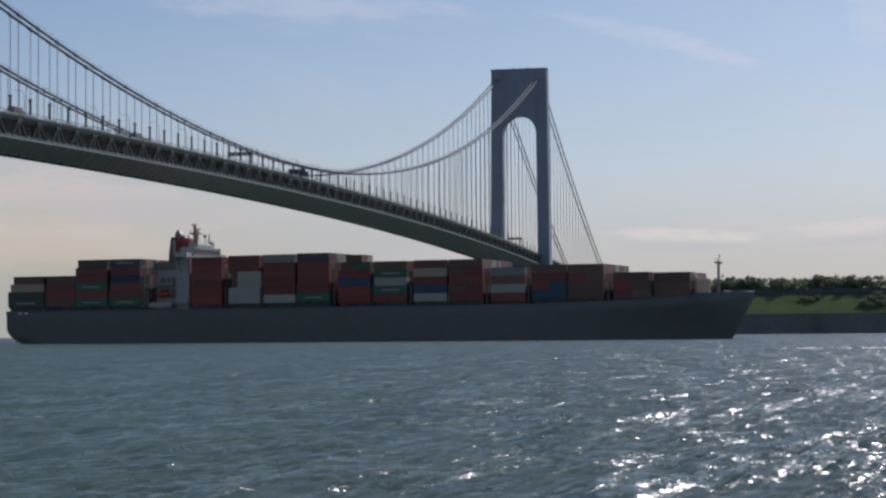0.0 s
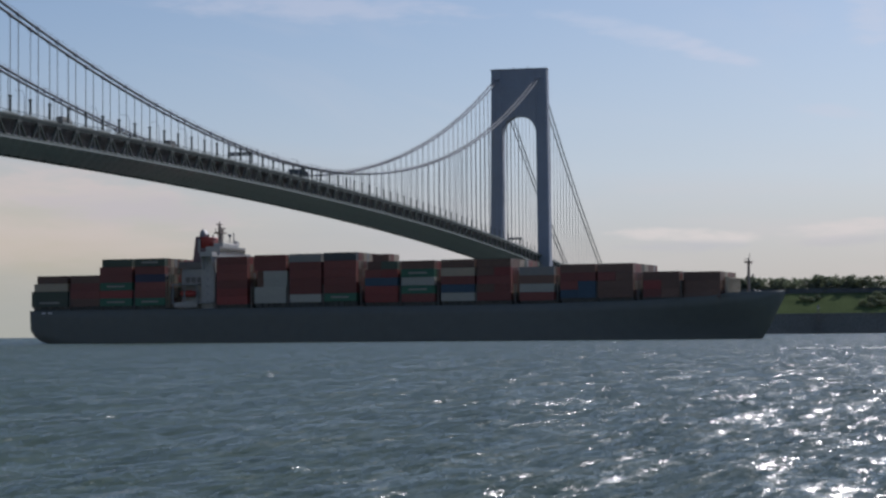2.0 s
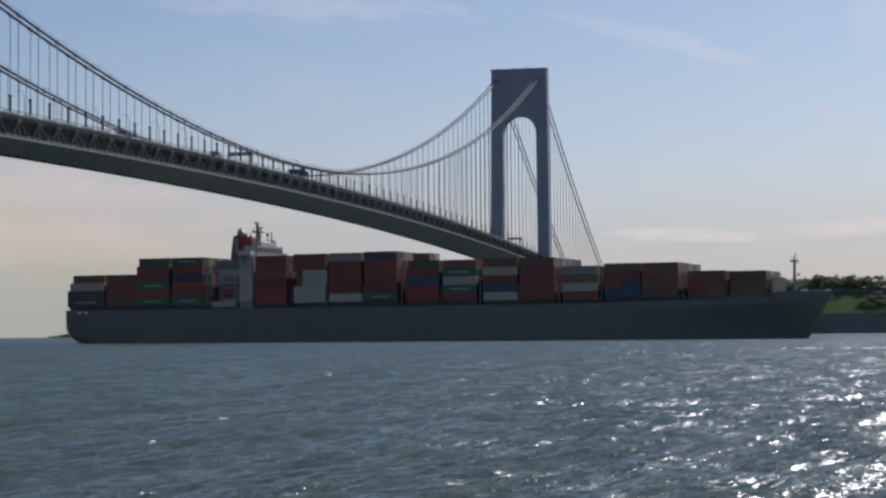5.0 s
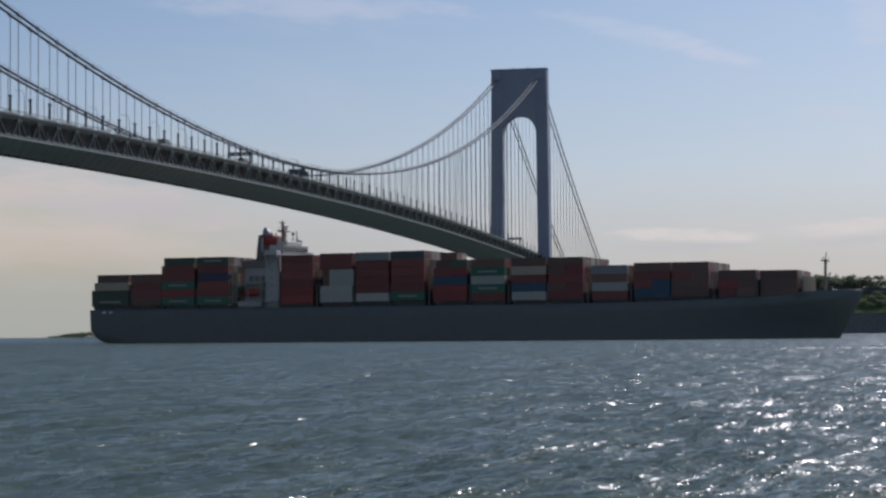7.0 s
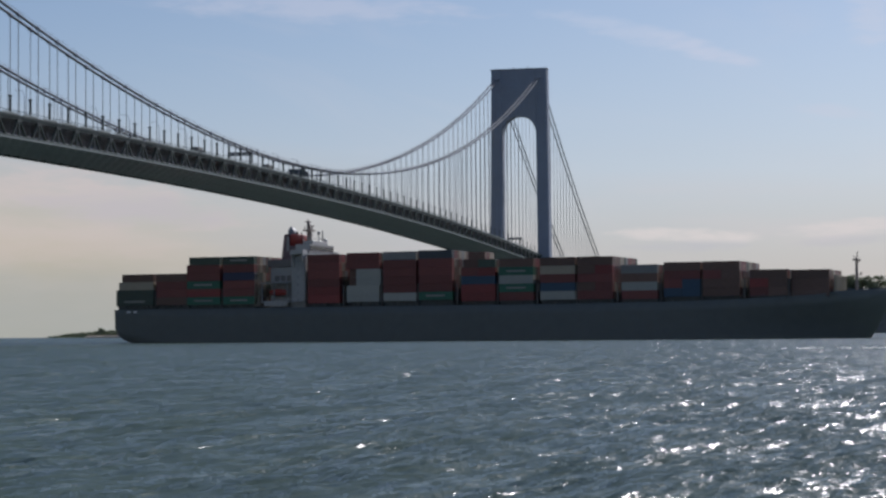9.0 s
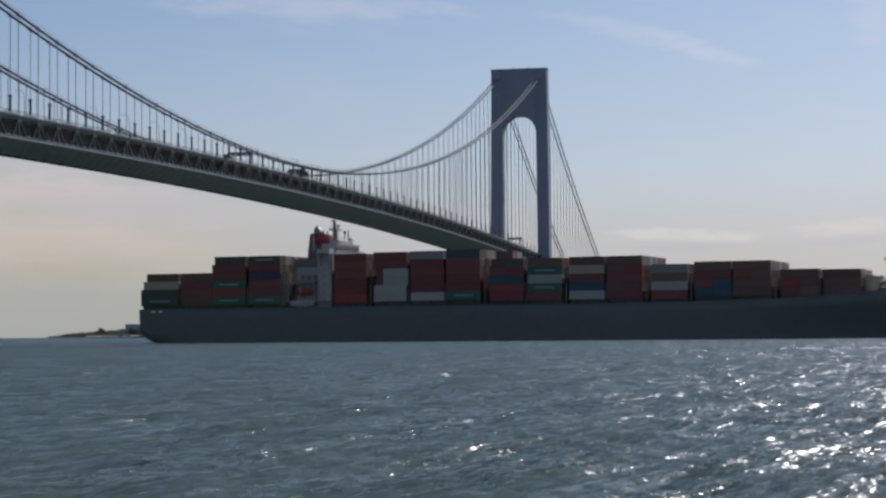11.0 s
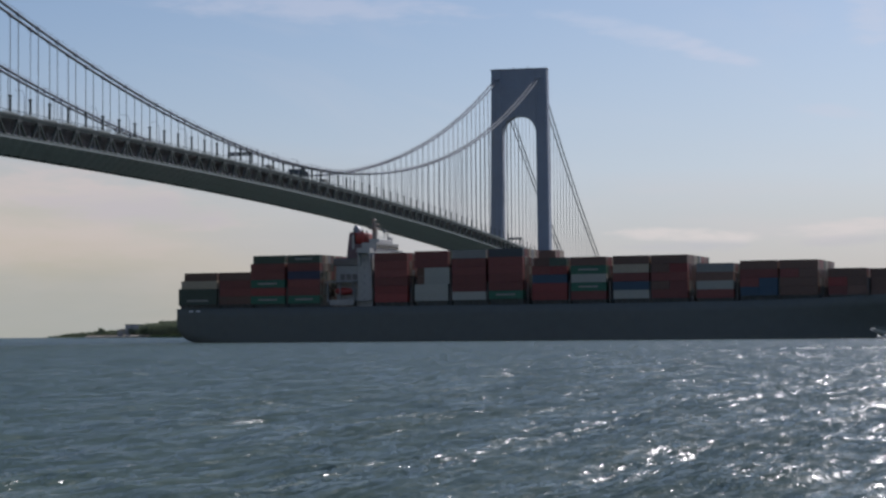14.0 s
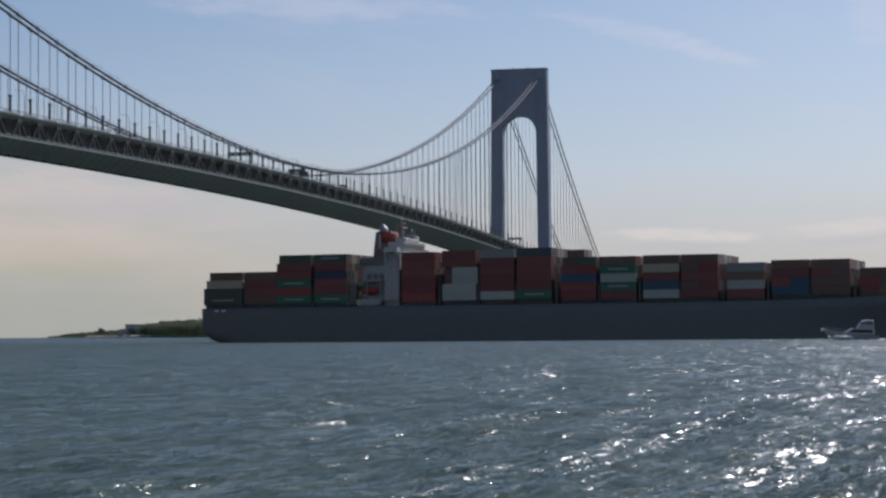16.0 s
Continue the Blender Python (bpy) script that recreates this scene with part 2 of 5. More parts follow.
def see_through(m, color, share):
    """Thin stuff that lets some of the light through."""
    nt = m.node_tree
    b = nt.nodes["Principled BSDF"]
    tr = nt.nodes.new("ShaderNodeBsdfTranslucent")
    tr.inputs["Color"].default_value = (*color, 1.0)
    mix = nt.nodes.new("ShaderNodeMixShader")
    mix.inputs["Fac"].default_value = share
    out = nt.nodes["Material Output"]
    nt.links.new(b.outputs[0], mix.inputs[1])
    nt.links.new(tr.outputs[0], mix.inputs[2])
    nt.links.new(mix.outputs[0], out.inputs["Surface"])
    return m


M_WATER = water_material()
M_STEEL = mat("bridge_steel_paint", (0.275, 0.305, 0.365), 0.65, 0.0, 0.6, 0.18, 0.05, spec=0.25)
# bridge paint darkened: the truss's shade is put into its colour
M_TRUSS = mat("shaded_truss_steel", (0.088, 0.104, 0.098), 0.75, 0.0, 0.6, 0.22, 0.05, spec=0.1)
# bridge paint made far paler here, in place of light missing under the deck
M_UNDER = mat("brightened_underdeck_steel", (0.60, 0.59, 0.62), 0.7, 0.0, 0.6, 0.2, 0.05)
M_PALE = mat("pale_steel_paint", (0.27, 0.30, 0.29), 0.7, 0.0, 0.8, 0.15, 0.05, spec=0.1)
M_CABLE = mat("wrapped_cable_paint", (0.18, 0.19, 0.20), 0.8, 0.0, 1.0, 0.12, 0.05, spec=0.15)
M_ROPE = mat("wire_rope", (0.26, 0.27, 0.27), 0.8, 0.0, 1.0, 0.1, 0.0, spec=0.15)
M_ASPHALT = mat("asphalt", (0.05, 0.05, 0.05), 0.9, 0.0, 1.0, 0.2, 0.1)
M_CONCRETE = mat("concrete", (0.34, 0.32, 0.29), 0.85, 0.0, 0.5, 0.25, 0.15)
M_HULL = mat("hull_paint", (0.140, 0.152, 0.140), 0.6, 0.0, 0.15, 0.07, 0.0, spec=0.3)
M_DECK = mat("deck_paint", (0.10, 0.11, 0.10), 0.7, 0.0, 0.8, 0.25, 0.05)
M_DARKSTEEL = mat("dark_lashing_steel", (0.19, 0.175, 0.16), 0.6, 0.1, 1.0, 0.25, 0.05)
M_WHITE = mat("white_ship_paint", (0.44, 0.44, 0.41), 0.45, 0.0, 0.6, 0.12, 0.03)
# the ship's white greyed, with the near side's shade put into the colour
M_HOUSE = mat("shaded_white_paint", (0.37, 0.37, 0.35), 0.5, 0.0, 0.6, 0.18, 0.03)
M_FAIRLEAD = mat("fresh_white_paint", (0.80, 0.80, 0.78), 0.4, 0.0, 0.6, 0.05, 0.0)
M_GREY = mat("grey_ship_paint", (0.24, 0.25, 0.25), 0.5, 0.0, 0.6, 0.15, 0.03)
M_MAST = mat("mast_brown_paint", (0.30, 0.245, 0.21), 0.6, 0.0, 0.8, 0.2, 0.03)
M_FUNNEL = mat("mauve_grey_paint", (0.19, 0.125, 0.13), 0.55, 0.0, 0.6, 0.2, 0.03)
M_RED = mat("funnel_red_paint", (0.36, 0.055, 0.042), 0.45, 0.0, 0.6, 0.15, 0.03)
M_BLACK = mat("soot_black_paint", (0.03, 0.03, 0.032), 0.6, 0.0, 0.8, 0.2, 0.03)
M_GLASS = mat("dark_window_glass", (0.02, 0.025, 0.03), 0.12, 0.0, 1.0, 0.1, 0.0)
M_GRASS = mat("mown_grass", (0.096, 0.126, 0.056), 0.95, 0.0, 0.35, 0.4, 0.3, spec=0.0)
M_STONE = mat("granite_wall", (0.20, 0.205, 0.195), 0.9, 0.0, 0.3, 0.35, 0.3, spec=0.1)
# wall stone darkened, with the shade under the trees put into the colour
M_FORT = mat("shade_dark_stone", (0.125, 0.135, 0.135), 0.9, 0.0, 0.4, 0.35, 0.3, spec=0.1)
M_SAND = mat("beach_sand", (0.30, 0.26, 0.20), 0.95, 0.0, 0.4, 0.2, 0.1)
M_LEAF = see_through(mat("tree_leaves", (0.24, 0.265, 0.19), 0.8, 0.0, 0.8, 0.3, 0.0, rnd=0.15, spec=0.1), (0.19, 0.225, 0.13), 0.45)
M_BARK = mat("tree_bark", (0.11, 0.085, 0.06), 0.9, 0.0, 2.0, 0.3, 0.3)
M_GELCOAT = mat("white_gelcoat", (0.37, 0.38, 0.35), 0.3, 0.0, 2.0, 0.06, 0.0)
M_FOAM = see_through(mat("white_foam", (0.85, 0.86, 0.85), 0.9, 0.0, 3.0, 0.15, 0.5), (0.92, 0.92, 0.90), 0.85)
M_TRUCK = mat("truck_white_paint", (0.20, 0.20, 0.18), 0.5, 0.0, 1.0, 0.12, 0.03)
M_SIGN = mat("sign_back_metal", (0.10, 0.115, 0.125), 0.8, 0.0, 1.0, 0.1, 0.0, spec=0.1)
M_RUBBER = mat("black_rubber", (0.02, 0.02, 0.02), 0.85, 0.0, 3.0, 0.1, 0.0)
M_ROOF = mat("flat_roof_felt", (0.12, 0.11, 0.10), 0.9, 0.0, 1.0, 0.2, 0.1)
M_BRICK = mat("pale_brick_facade", (0.46, 0.43, 0.42), 0.85, 0.0, 0.8, 0.2, 0.1)
M_CLEAR = mat("tinted_vinyl_screen", (0.11, 0.13, 0.12), 0.3, 0.0, 1.0, 0.1, 0.0)
C_PAINT = dict(
    maroon=mat("container_maroon", (0.168, 0.045, 0.038), 0.5, 0, 0.8, 0.25, 0.05, rnd=0.2),
    red=mat("container_red", (0.215, 0.038, 0.034), 0.5, 0, 0.8, 0.25, 0.05, rnd=0.2),
    brown=mat("container_brown", (0.140, 0.078, 0.056), 0.5, 0, 0.8, 0.25, 0.05, rnd=0.2),
    green=mat("container_green", (0.026, 0.118, 0.072), 0.5, 0, 0.8, 0.25, 0.05, rnd=0.15),
    dgreen=mat("container_dark_green", (0.046, 0.070, 0.050), 0.5, 0, 0.8, 0.25, 0.05, rnd=0.2),
    white=mat("container_white", (0.34, 0.345, 0.30), 0.5, 0, 0.8, 0.12, 0.05, rnd=0.08),
    grey=mat("container_grey", (0.24, 0.24, 0.225), 0.5, 0, 0.8, 0.15, 0.05, rnd=0.12),
    tan=mat("container_tan", (0.34, 0.29, 0.21), 0.5, 0, 0.8, 0.2, 0.05, rnd=0.15),
    blue=mat("container_blue", (0.030, 0.074, 0.120), 0.5, 0, 0.8, 0.2, 0.05, rnd=0.2),
    slate=mat("container_slate", (0.050, 0.060, 0.068), 0.5, 0, 0.8, 0.2, 0.05, rnd=0.15),
    navy=mat("container_navy", (0.030, 0.040, 0.090), 0.5, 0, 0.8, 0.2, 0.05, rnd=0.2),
)

# ---------------------------------------------------------------- builders


def link_mesh(name, bm, materials, smooth=False):
    me = bpy.data.meshes.new(name)
    bmesh.ops.recalc_face_normals(bm, faces=bm.faces[:])
    if smooth:
        for f in bm.faces:
            f.smooth = True
    bm.to_mesh(me)
    bm.free()
    for m in materials if isinstance(materials, (list, tuple)) else [materials]:
        me.materials.append(m)
    return me


def part(name, bm, material, parent, label="", smooth=False):
    """One mesh under a thing or under a part."""
    ob = new(name, link_mesh(name, bm, material, smooth))
    ob.parent = parent
    return tagged(ob, label) if label else ob


def shared(name, mesh, parent, m, label=""):
    ob = new(name, mesh)
    ob.parent = parent
    ob.matrix_basis = m
    return tagged(ob, label) if label else ob


def box(bm, x0, y0, z0, x1, y1, z1, mi=0, bev=0.0):
    vs = [bm.verts.new((x, y, z)) for x in (x0, x1) for y in (y0, y1) for z in (z0, z1)]
    fs = [(0, 1, 3, 2), (4, 6, 7, 5), (0, 4, 5, 1), (2, 3, 7, 6), (0, 2, 6, 4), (1, 5, 7, 3)]
    faces = [bm.faces.new([vs[i] for i in f]) for f in fs]
    for f in faces:
        f.material_index = mi
    if bev:
        es = list({e for f in faces for e in f.edges})
        r = bmesh.ops.bevel(bm, geom=es, offset=bev, segments=1, affect="EDGES", profile=0.5)
        for f in r["faces"]:
            f.material_index = mi
    return faces


def beam(bm, a, b, w, h, mi=0, up=(0, 0, 1)):
    """A straight bar of section w x h between two points."""
    a, b = Vector(a), Vector(b)
    d = (b - a).normalized()
    side = d.cross(Vector(up))
    if side.length < 1e-4:
        side = d.cross(Vector((1, 0, 0)))
    side.normalize()
    top = side.cross(d)
    vs = [bm.verts.new(p + side * (i * w / 2) + top * (j * h / 2)) for p in (a, b) for i, j in ((-1, -1), (1, -1), (1, 1), (-1, 1))]
    for f in ((0, 1, 2, 3), (7, 6, 5, 4), (0, 4, 5, 1), (1, 5, 6, 2), (2, 6, 7, 3), (3, 7, 4, 0)):
        bm.faces.new([vs[i] for i in f]).material_index = mi


def tube(bm, pts, radii, n=8, mi=0):
    rings = []
    for i, p in enumerate(pts):
        p = Vector(p)
        d = (Vector(pts[min(i + 1, len(pts) - 1)]) - Vector(pts[max(i - 1, 0)])).normalized()
        side = d.cross(Vector((0, 0, 1)))
        if side.length < 1e-3:
            side = Vector((1, 0, 0))
        side.normalize()
        top = side.cross(d)
        r = radii[i] if isinstance(radii, (list, tuple)) else radii
        rings.append([bm.verts.new(p + (side * math.cos(2 * math.pi * k / n) + top * math.sin(2 * math.pi * k / n)) * r) for k in range(n)])
    for a, b in zip(rings, rings[1:]):
        for k in range(n):
            bm.faces.new((a[k], a[(k + 1) % n], b[(k + 1) % n], b[k])).material_index = mi
    for ring in (rings[0], rings[-1]):
        bm.faces.new(ring).material_index = mi


def loft(bm, rings, mi=0, close=True, caps=True):
    """Skin over rings of points."""
    vr = [[bm.verts.new(p) for p in ring] for ring in rings]
    n = len(vr[0])
    for a, b in zip(vr, vr[1:]):
        for k in range(n if close else n - 1):
            bm.faces.new((a[k], a[(k + 1) % n], b[(k + 1) % n], b[k])).material_index = mi
    if caps:
        bm.faces.new(vr[0]).material_index = mi
        bm.faces.new(list(reversed(vr[-1]))).material_index = mi
    return vr


def flake(bm, rng, p, long, high):
    """One thin curled sheet of foam or spray, turned at random."""
    p = Vector(p)
    a = rng.uniform(0, math.pi)
    u = Vector((math.cos(a), math.sin(a), rng.uniform(-0.3, 0.3))) * long
    w = Vector((-math.sin(a) * rng.uniform(-0.6, 0.6), math.cos(a) * rng.uniform(-0.6, 0.6), 1.0)) * high
    curl = u.cross(w).normalized() * high * 0.4
    rows = [[bm.verts.new(p + u * i + w * j + (curl if j == 1 else Vector())) for i in (-1.0, 0.0, 1.0)] for j in (-0.6, 0.1, 1.0)]
    for r0, r1 in zip(rows, rows[1:]):
        for k in range(2):
            bm.faces.new((r0[k], r0[k + 1], r1[k + 1], r1[k]))


def thing(name, label, category, m=None, group=""):
    ob = new(name)
    ob.empty_display_size = 1.0
    if m is not None:
        ob.matrix_basis = m
    return tagged(ob, label, category, group)


# ---------------------------------------------------------------- water
def wave_height(x, y, cell, wide):
    """Short steep chop; waves finer than the cells of the sheet are left to the surface's relief."""
    rng = np.random.RandomState(7)
    z = np.zeros_like(x)
    axis = math.atan2(VIEW.y, VIEW.x)
    for k in range(60):
        lam = 0.45 * (8.5 / 0.45) ** (k / 59.0)
        ang = CREST_WAY + rng.normal(0, 0.38)
        amp = 0.0037 * lam ** 0.65 * rng.uniform(0.6, 1.3)
        ph = 2 * math.pi / lam * (x * math.cos(ang) + y * math.sin(ang)) + rng.uniform(0, 6.28)
        keep = np.minimum(lam / max(0.05, abs(math.cos(ang - axis))) / cell, lam / max(0.05, abs(math.sin(ang - axis))) / wide)
        z += amp * (np.sin(ph) + 0.32 * np.cos(2 * ph)) * np.clip(keep - 2.2, 0, 1)
    return z


def make_water():
    # finer cells towards the near shore, coarser out to the horizon; built round the shore point
    dist = [19.0]
    while dist[-1] < 690.0:
        dist.append(dist[-1] + max(0.10, min(0.42, 0.0035 * dist[-1])))
    dist = np.array(dist)
    cols = np.linspace(-1, 1, 400)
    f = np.array([VIEW.x, VIEW.y])
    f /= np.linalg.norm(f)
    r = np.array([f[1], -f[0]])
    half = 20.0 + 0.225 * dist
    px = f[0] * dist[:, None] + r[0] * half[:, None] * cols[None, :]
    py = f[1] * dist[:, None] + r[1] * half[:, None] * cols[None, :]
    fade = np.clip((690.0 - dist) / 150.0, 0, 1)[:, None] * np.clip((1 - np.abs(cols)) * 12, 0, 1)[None, :]
    cell = np.gradient(dist)[:, None]
    pz = wave_height(px, py, cell, (half / 200.0)[:, None]) * fade
    nr, nc = px.shape
    co = np.stack([px, py, pz], -1).reshape(-1, 3)
    i = np.arange(nr * nc).reshape(nr, nc)
    quads = np.stack([i[:-1, :-1], i[1:, :-1], i[1:, 1:], i[:-1, 1:]], -1).reshape(-1, 4)
    # the rest of the sheet: four flat skirts out to the horizon
    far = 4930.0
    def P(d, s):
        return (f[0] * d + r[0] * s, f[1] * d + r[1] * s, 0.0)
    base = len(co)
    extra = [P(dist[0], -half[0]), P(dist[0], half[0]), P(dist[-1], half[-1]), P(dist[-1], -half[-1]),
             P(-3000, -far), P(-3000, far), P(far, far), P(far, -far)]
    skirt = [(4, 5, 1, 0), (5, 6, 2, 1), (6, 7, 3, 2), (7, 4, 0, 3)]
    co = np.concatenate([co, np.array(extra)])
    quads = np.concatenate([quads, np.array(skirt) + base])
    me = bpy.data.meshes.new("water")
    me.vertices.add(len(co))
    me.vertices.foreach_set("co", co.astype(np.float32).ravel())
    me.loops.add(quads.size)
    me.loops.foreach_set("vertex_index", quads.astype(np.int32).ravel())
    me.polygons.add(len(quads))
    me.polygons.foreach_set("loop_start", np.arange(0, quads.size, 4, dtype=np.int32))
    me.polygons.foreach_set("use_smooth", np.ones(len(quads), dtype=bool))
    me.update(calc_edges=True)
    me.materials.append(M_WATER)
    ob = new("water", me)
    ob.location = (EYE.x, EYE.y, 0.0)
    return tagged(ob, "grey-blue choppy harbour water with small waves", "water", kind="structure")


WATER = make_water()


def make_glint_line():
    """Foam flakes in place of sun glint along an old boat wake, far out."""
    rng = random.Random(12)
    f = Vector((VIEW.x, VIEW.y, 0)).normalized()
    r = Vector((f.y, -f.x, 0))
    bm = bmesh.new()
    for k in range(230):
        side = 46.0 + 52.0 * rng.random() ** 0.8
        away = 279.0 - 0.12 * (side - 55.0) + 1.2 * math.sin(side * 0.19) + rng.gauss(0, 1.3)
        if noise.noise((side * 0.45, 3.0, 0.0)) < -0.12:
            continue
        flake(bm, rng, Vector((EYE.x, EYE.y, 0.10)) + f * away + r * side, rng.uniform(0.2, 0.6), rng.uniform(0.05, 0.14))
    tagged(new("foam", link_mesh("foam", bm, M_FOAM, True)), "thin broken line of white flakes in place of sun glint on the water", "foam", kind="stuff")


make_glint_line()

# ---------------------------------------------------------------- land


def shore_s(v):
    """Where the far shore starts."""
    return float(np.interp(v, [-1400, -300, 60, 330, 640, 1060, 1470, 1500], [980, 760, 742, 1200, 1640, 2320, 3050, 3100]))


def land_z(v, d):
    """Height of the land d metres behind the shore."""
    hill = float(np.interp(v, [-1400, -700, -60, 40, 200, 640, 1100, 1470], [25, 34, 34, 22, 16, 9, 4, 1.2]))
    foot = float(np.interp(v, [-1400, -60, 40, 200, 640, 1470], [14, 14, 10, 4, 2, 0.5]))
    if d <= 0:
        return -3.0
    if d < 4:
        return foot
    return foot + (hill - foot) * min(1.0, ((d - 4) / 62.0)) ** 0.9 + 0.6 * noise.noise((v * 0.02, d * 0.02, 0.0)) * min(1, d / 30)


def make_land():
    vs = list(np.arange(-1400, -420, 40)) + list(np.arange(-420, 120, 8)) + list(np.arange(120, 1480, 20)) + [1478, 1492]
    ds = [-4, 0, 0.5, 4, 8, 14, 20, 26, 32, 38, 44, 50, 56, 62, 70, 85, 110, 150, 220, 320, 500]
    bm = bmesh.new()
    loft(bm, [[(shore_s(v) + d, float(v), land_z(v, d)) for d in ds] for v in vs], close=False, caps=False)
    ob = new("ground", link_mesh("ground", bm, M_GRASS, True))
    tagged(ob, "grassy green hill and low wooded shore across the water", "ground", kind="structure")


make_land()

# ---------------------------------------------------------------- bridge
PANEL = 1298.4 / 86
HALF = 649.2
SIDE_V = 15.93      # middle of each pair of cables
PAIR = 1.38         # half the distance within a pair
DECK_V = 17.55
TOP_H = 7.58        # from bottom chord to upper roadway
END_S = 1019.0


def chord_z(s):
    """Underside of the stiffening truss."""
    a = abs(s)
    if a <= HALF:
        return 67.82 - 3.273e-5 * s * s
    return 67.82 - 3.273e-5 * HALF * HALF - 0.0425 * (a - HALF)


def cable_z(s):
    a = abs(s)
    if a <= HALF:
        return 80.83 + 119.4 * (s / HALF) ** 2
    u = (a - HALF) / (END_S - HALF)
    return 200.2 + (chord_z(END_S) + 6.0 - 200.2) * u - 4 * 7.0 * u * (1 - u)


def tower_leg(side):
    bm = bmesh.new()
    rings = []
    for z, out, w, d in ((-6, 24.2, 10.4, 15.5), (10, 24.2, 10.4, 15.5), (10.2, 23.6, 9.6, 14.6), (60, 23.0, 9.3, 14.0), (130, 22.4, 9.1, 12.2), (205.5, 21.7, 8.9, 10.2)):
        i, o, h = out - w, out, d / 2
        c = 0.9
        rings.append([(x, side * y, z) for x, y in ((-h + c, i), (h - c, i), (h, i + c), (h, o - c), (h - c, o), (-h + c, o), (-h, o - c), (-h, i + c))])
    loft(bm, rings)
    # splice ledges
    for z in range(30, 200, 22):
        o = np.interp(z, [10, 60, 130, 205.5], [23.6, 23.0, 22.4, 21.7]) + 0.04
        w = np.interp(z, [10, 60, 130, 205.5], [9.6, 9.3, 9.1, 8.9]) + 0.08
        h = np.interp(z, [10, 60, 130, 205.5], [14.6, 14.0, 12.2, 10.2]) / 2 + 0.04
        ys = sorted((side * o, side * (o - w)))
        box(bm, -h, ys[0], z, h, ys[1], z + 0.35)
    return bm


def tower_portal():
    """Solid strut over a round arch, with a flat cap."""
    bm = bmesh.new()
    r, spring, top = 12.9, 156.6, 205.5
    vs = [-r * math.cos(math.pi * k / 40) for k in range(41)]
    zs = [spring + r * math.sin(math.pi * k / 40) for k in range(41)]
    vs, zs = [-13.6] + vs + [13.6], [spring - 0.2] + zs + [spring - 0.2]
    h = 4.7
    fr = [[bm.verts.new((x, v, z)) for x in (-h, h)] for v, z in zip(vs, zs)]
    up = [[bm.verts.new((x, v, top)) for x in (-h, h)] for v in vs]
    for k in range(len(vs) - 1):
        bm.faces.new((fr[k][0], fr[k + 1][0], up[k + 1][0], up[k][0]))
        bm.faces.new((fr[k][1], up[k][1], up[k + 1][1], fr[k + 1][1]))
        bm.faces.new((fr[k][0], fr[k][1], fr[k + 1][1], fr[k + 1][0]))
        bm.faces.new((up[k][0], up[k + 1][0], up[k + 1][1], up[k][1]))
    bm.faces.new((fr[0][0], up[0][0], up[0][1], fr[0][1]))
    bm.faces.new((fr[-1][0], fr[-1][1], up[-1][1], up[-1][0]))
    box(bm, -5.5, -22.0, 205.4, 5.5, 22.0, 206.3, 0, 0.2)
    return bm


def make_tower(bridge, s, shift):
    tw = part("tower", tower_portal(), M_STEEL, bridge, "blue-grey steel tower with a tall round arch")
    tw.matrix_basis = pose(s, shift, 0)
    for side in (-1, 1):
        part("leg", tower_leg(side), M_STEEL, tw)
    bm = bmesh.new()
    loft(bm, [[(x, y, z) for x, y in ((-16, -30), (16, -30), (19, -26), (19, 26), (16, 30), (-16, 30), (-19, 26), (-19, -26))] for z in (-8, 5.5)])
    part("pier", bm, M_CONCRETE, tw, "grey concrete pier in the water")
    for v in (-6.0, 5.0):
        bm = bmesh.new()
        tube(bm, [(0, v, 206.2), (0, v, 208.4)], 0.18, 6)
        part("beacon", bm, M_BLACK, tw)
    bm = bmesh.new()
    box(bm, -5.0, -14.2, 40.0, 5.0, 14.2, 50.0, 0, 0.4)
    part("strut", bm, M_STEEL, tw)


def truss_panel_mesh():
    """One panel of the side truss, posts, diagonals and chords."""
    bm = bmesh.new()
    p = PANEL
    beam(bm, (-0.05, 0, 0.45), (p + 0.05, 0, 0.45), 0.7, 0.9)
    beam(bm, (-0.05, 0, TOP_H - 1.2), (p + 0.05, 0, TOP_H - 1.2), 0.7, 0.9)
    beam(bm, (0, 0, 0.4), (0, 0, TOP_H - 0.9), 0.55, 0.7, up=(1, 0, 0))
    beam(bm, (0.2, 0, TOP_H - 1.3), (p * 0.34, 0, 0.6), 0.5, 0.75, up=(0, 1, 0))
    beam(bm, (p * 0.66, 0, 0.6), (p - 0.2, 0, TOP_H - 1.3), 0.5, 0.75, up=(0, 1, 0))
    for x, z, w, h in ((0, TOP_H - 1.2, 3.4, 2.2), (p * 0.34, 0.5, 1.8, 1.4), (p * 0.66, 0.5, 1.8, 1.4)):
        box(bm, x - w / 2, -0.42, z - h / 2, x + w / 2, 0.42, z + h / 2)
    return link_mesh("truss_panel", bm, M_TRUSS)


def fascia_mesh():
    """Pale edge girder and parapet of one panel, and the pale walkway kerb on the bottom chord."""
    bm = bmesh.new()
    p = PANEL
    box(bm, 2.2, -0.10, TOP_H - 0.25, p - 2.2, 0.10, TOP_H + 0.42)
    box(bm, 0, -0.08, TOP_H - 0.9, p, 0.08, TOP_H - 0.25, 1)
    beam(bm, (0, 0, TOP_H + 1.0), (p, 0, TOP_H + 1.0), 0.1, 0.16, 1)
    for k in range(6):
        beam(bm, (p * k / 6, 0, TOP_H - 0.3), (p * k / 6, 0, TOP_H + 1.0), 0.1, 0.14, 1, up=(1, 0, 0))
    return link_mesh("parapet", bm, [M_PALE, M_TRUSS])


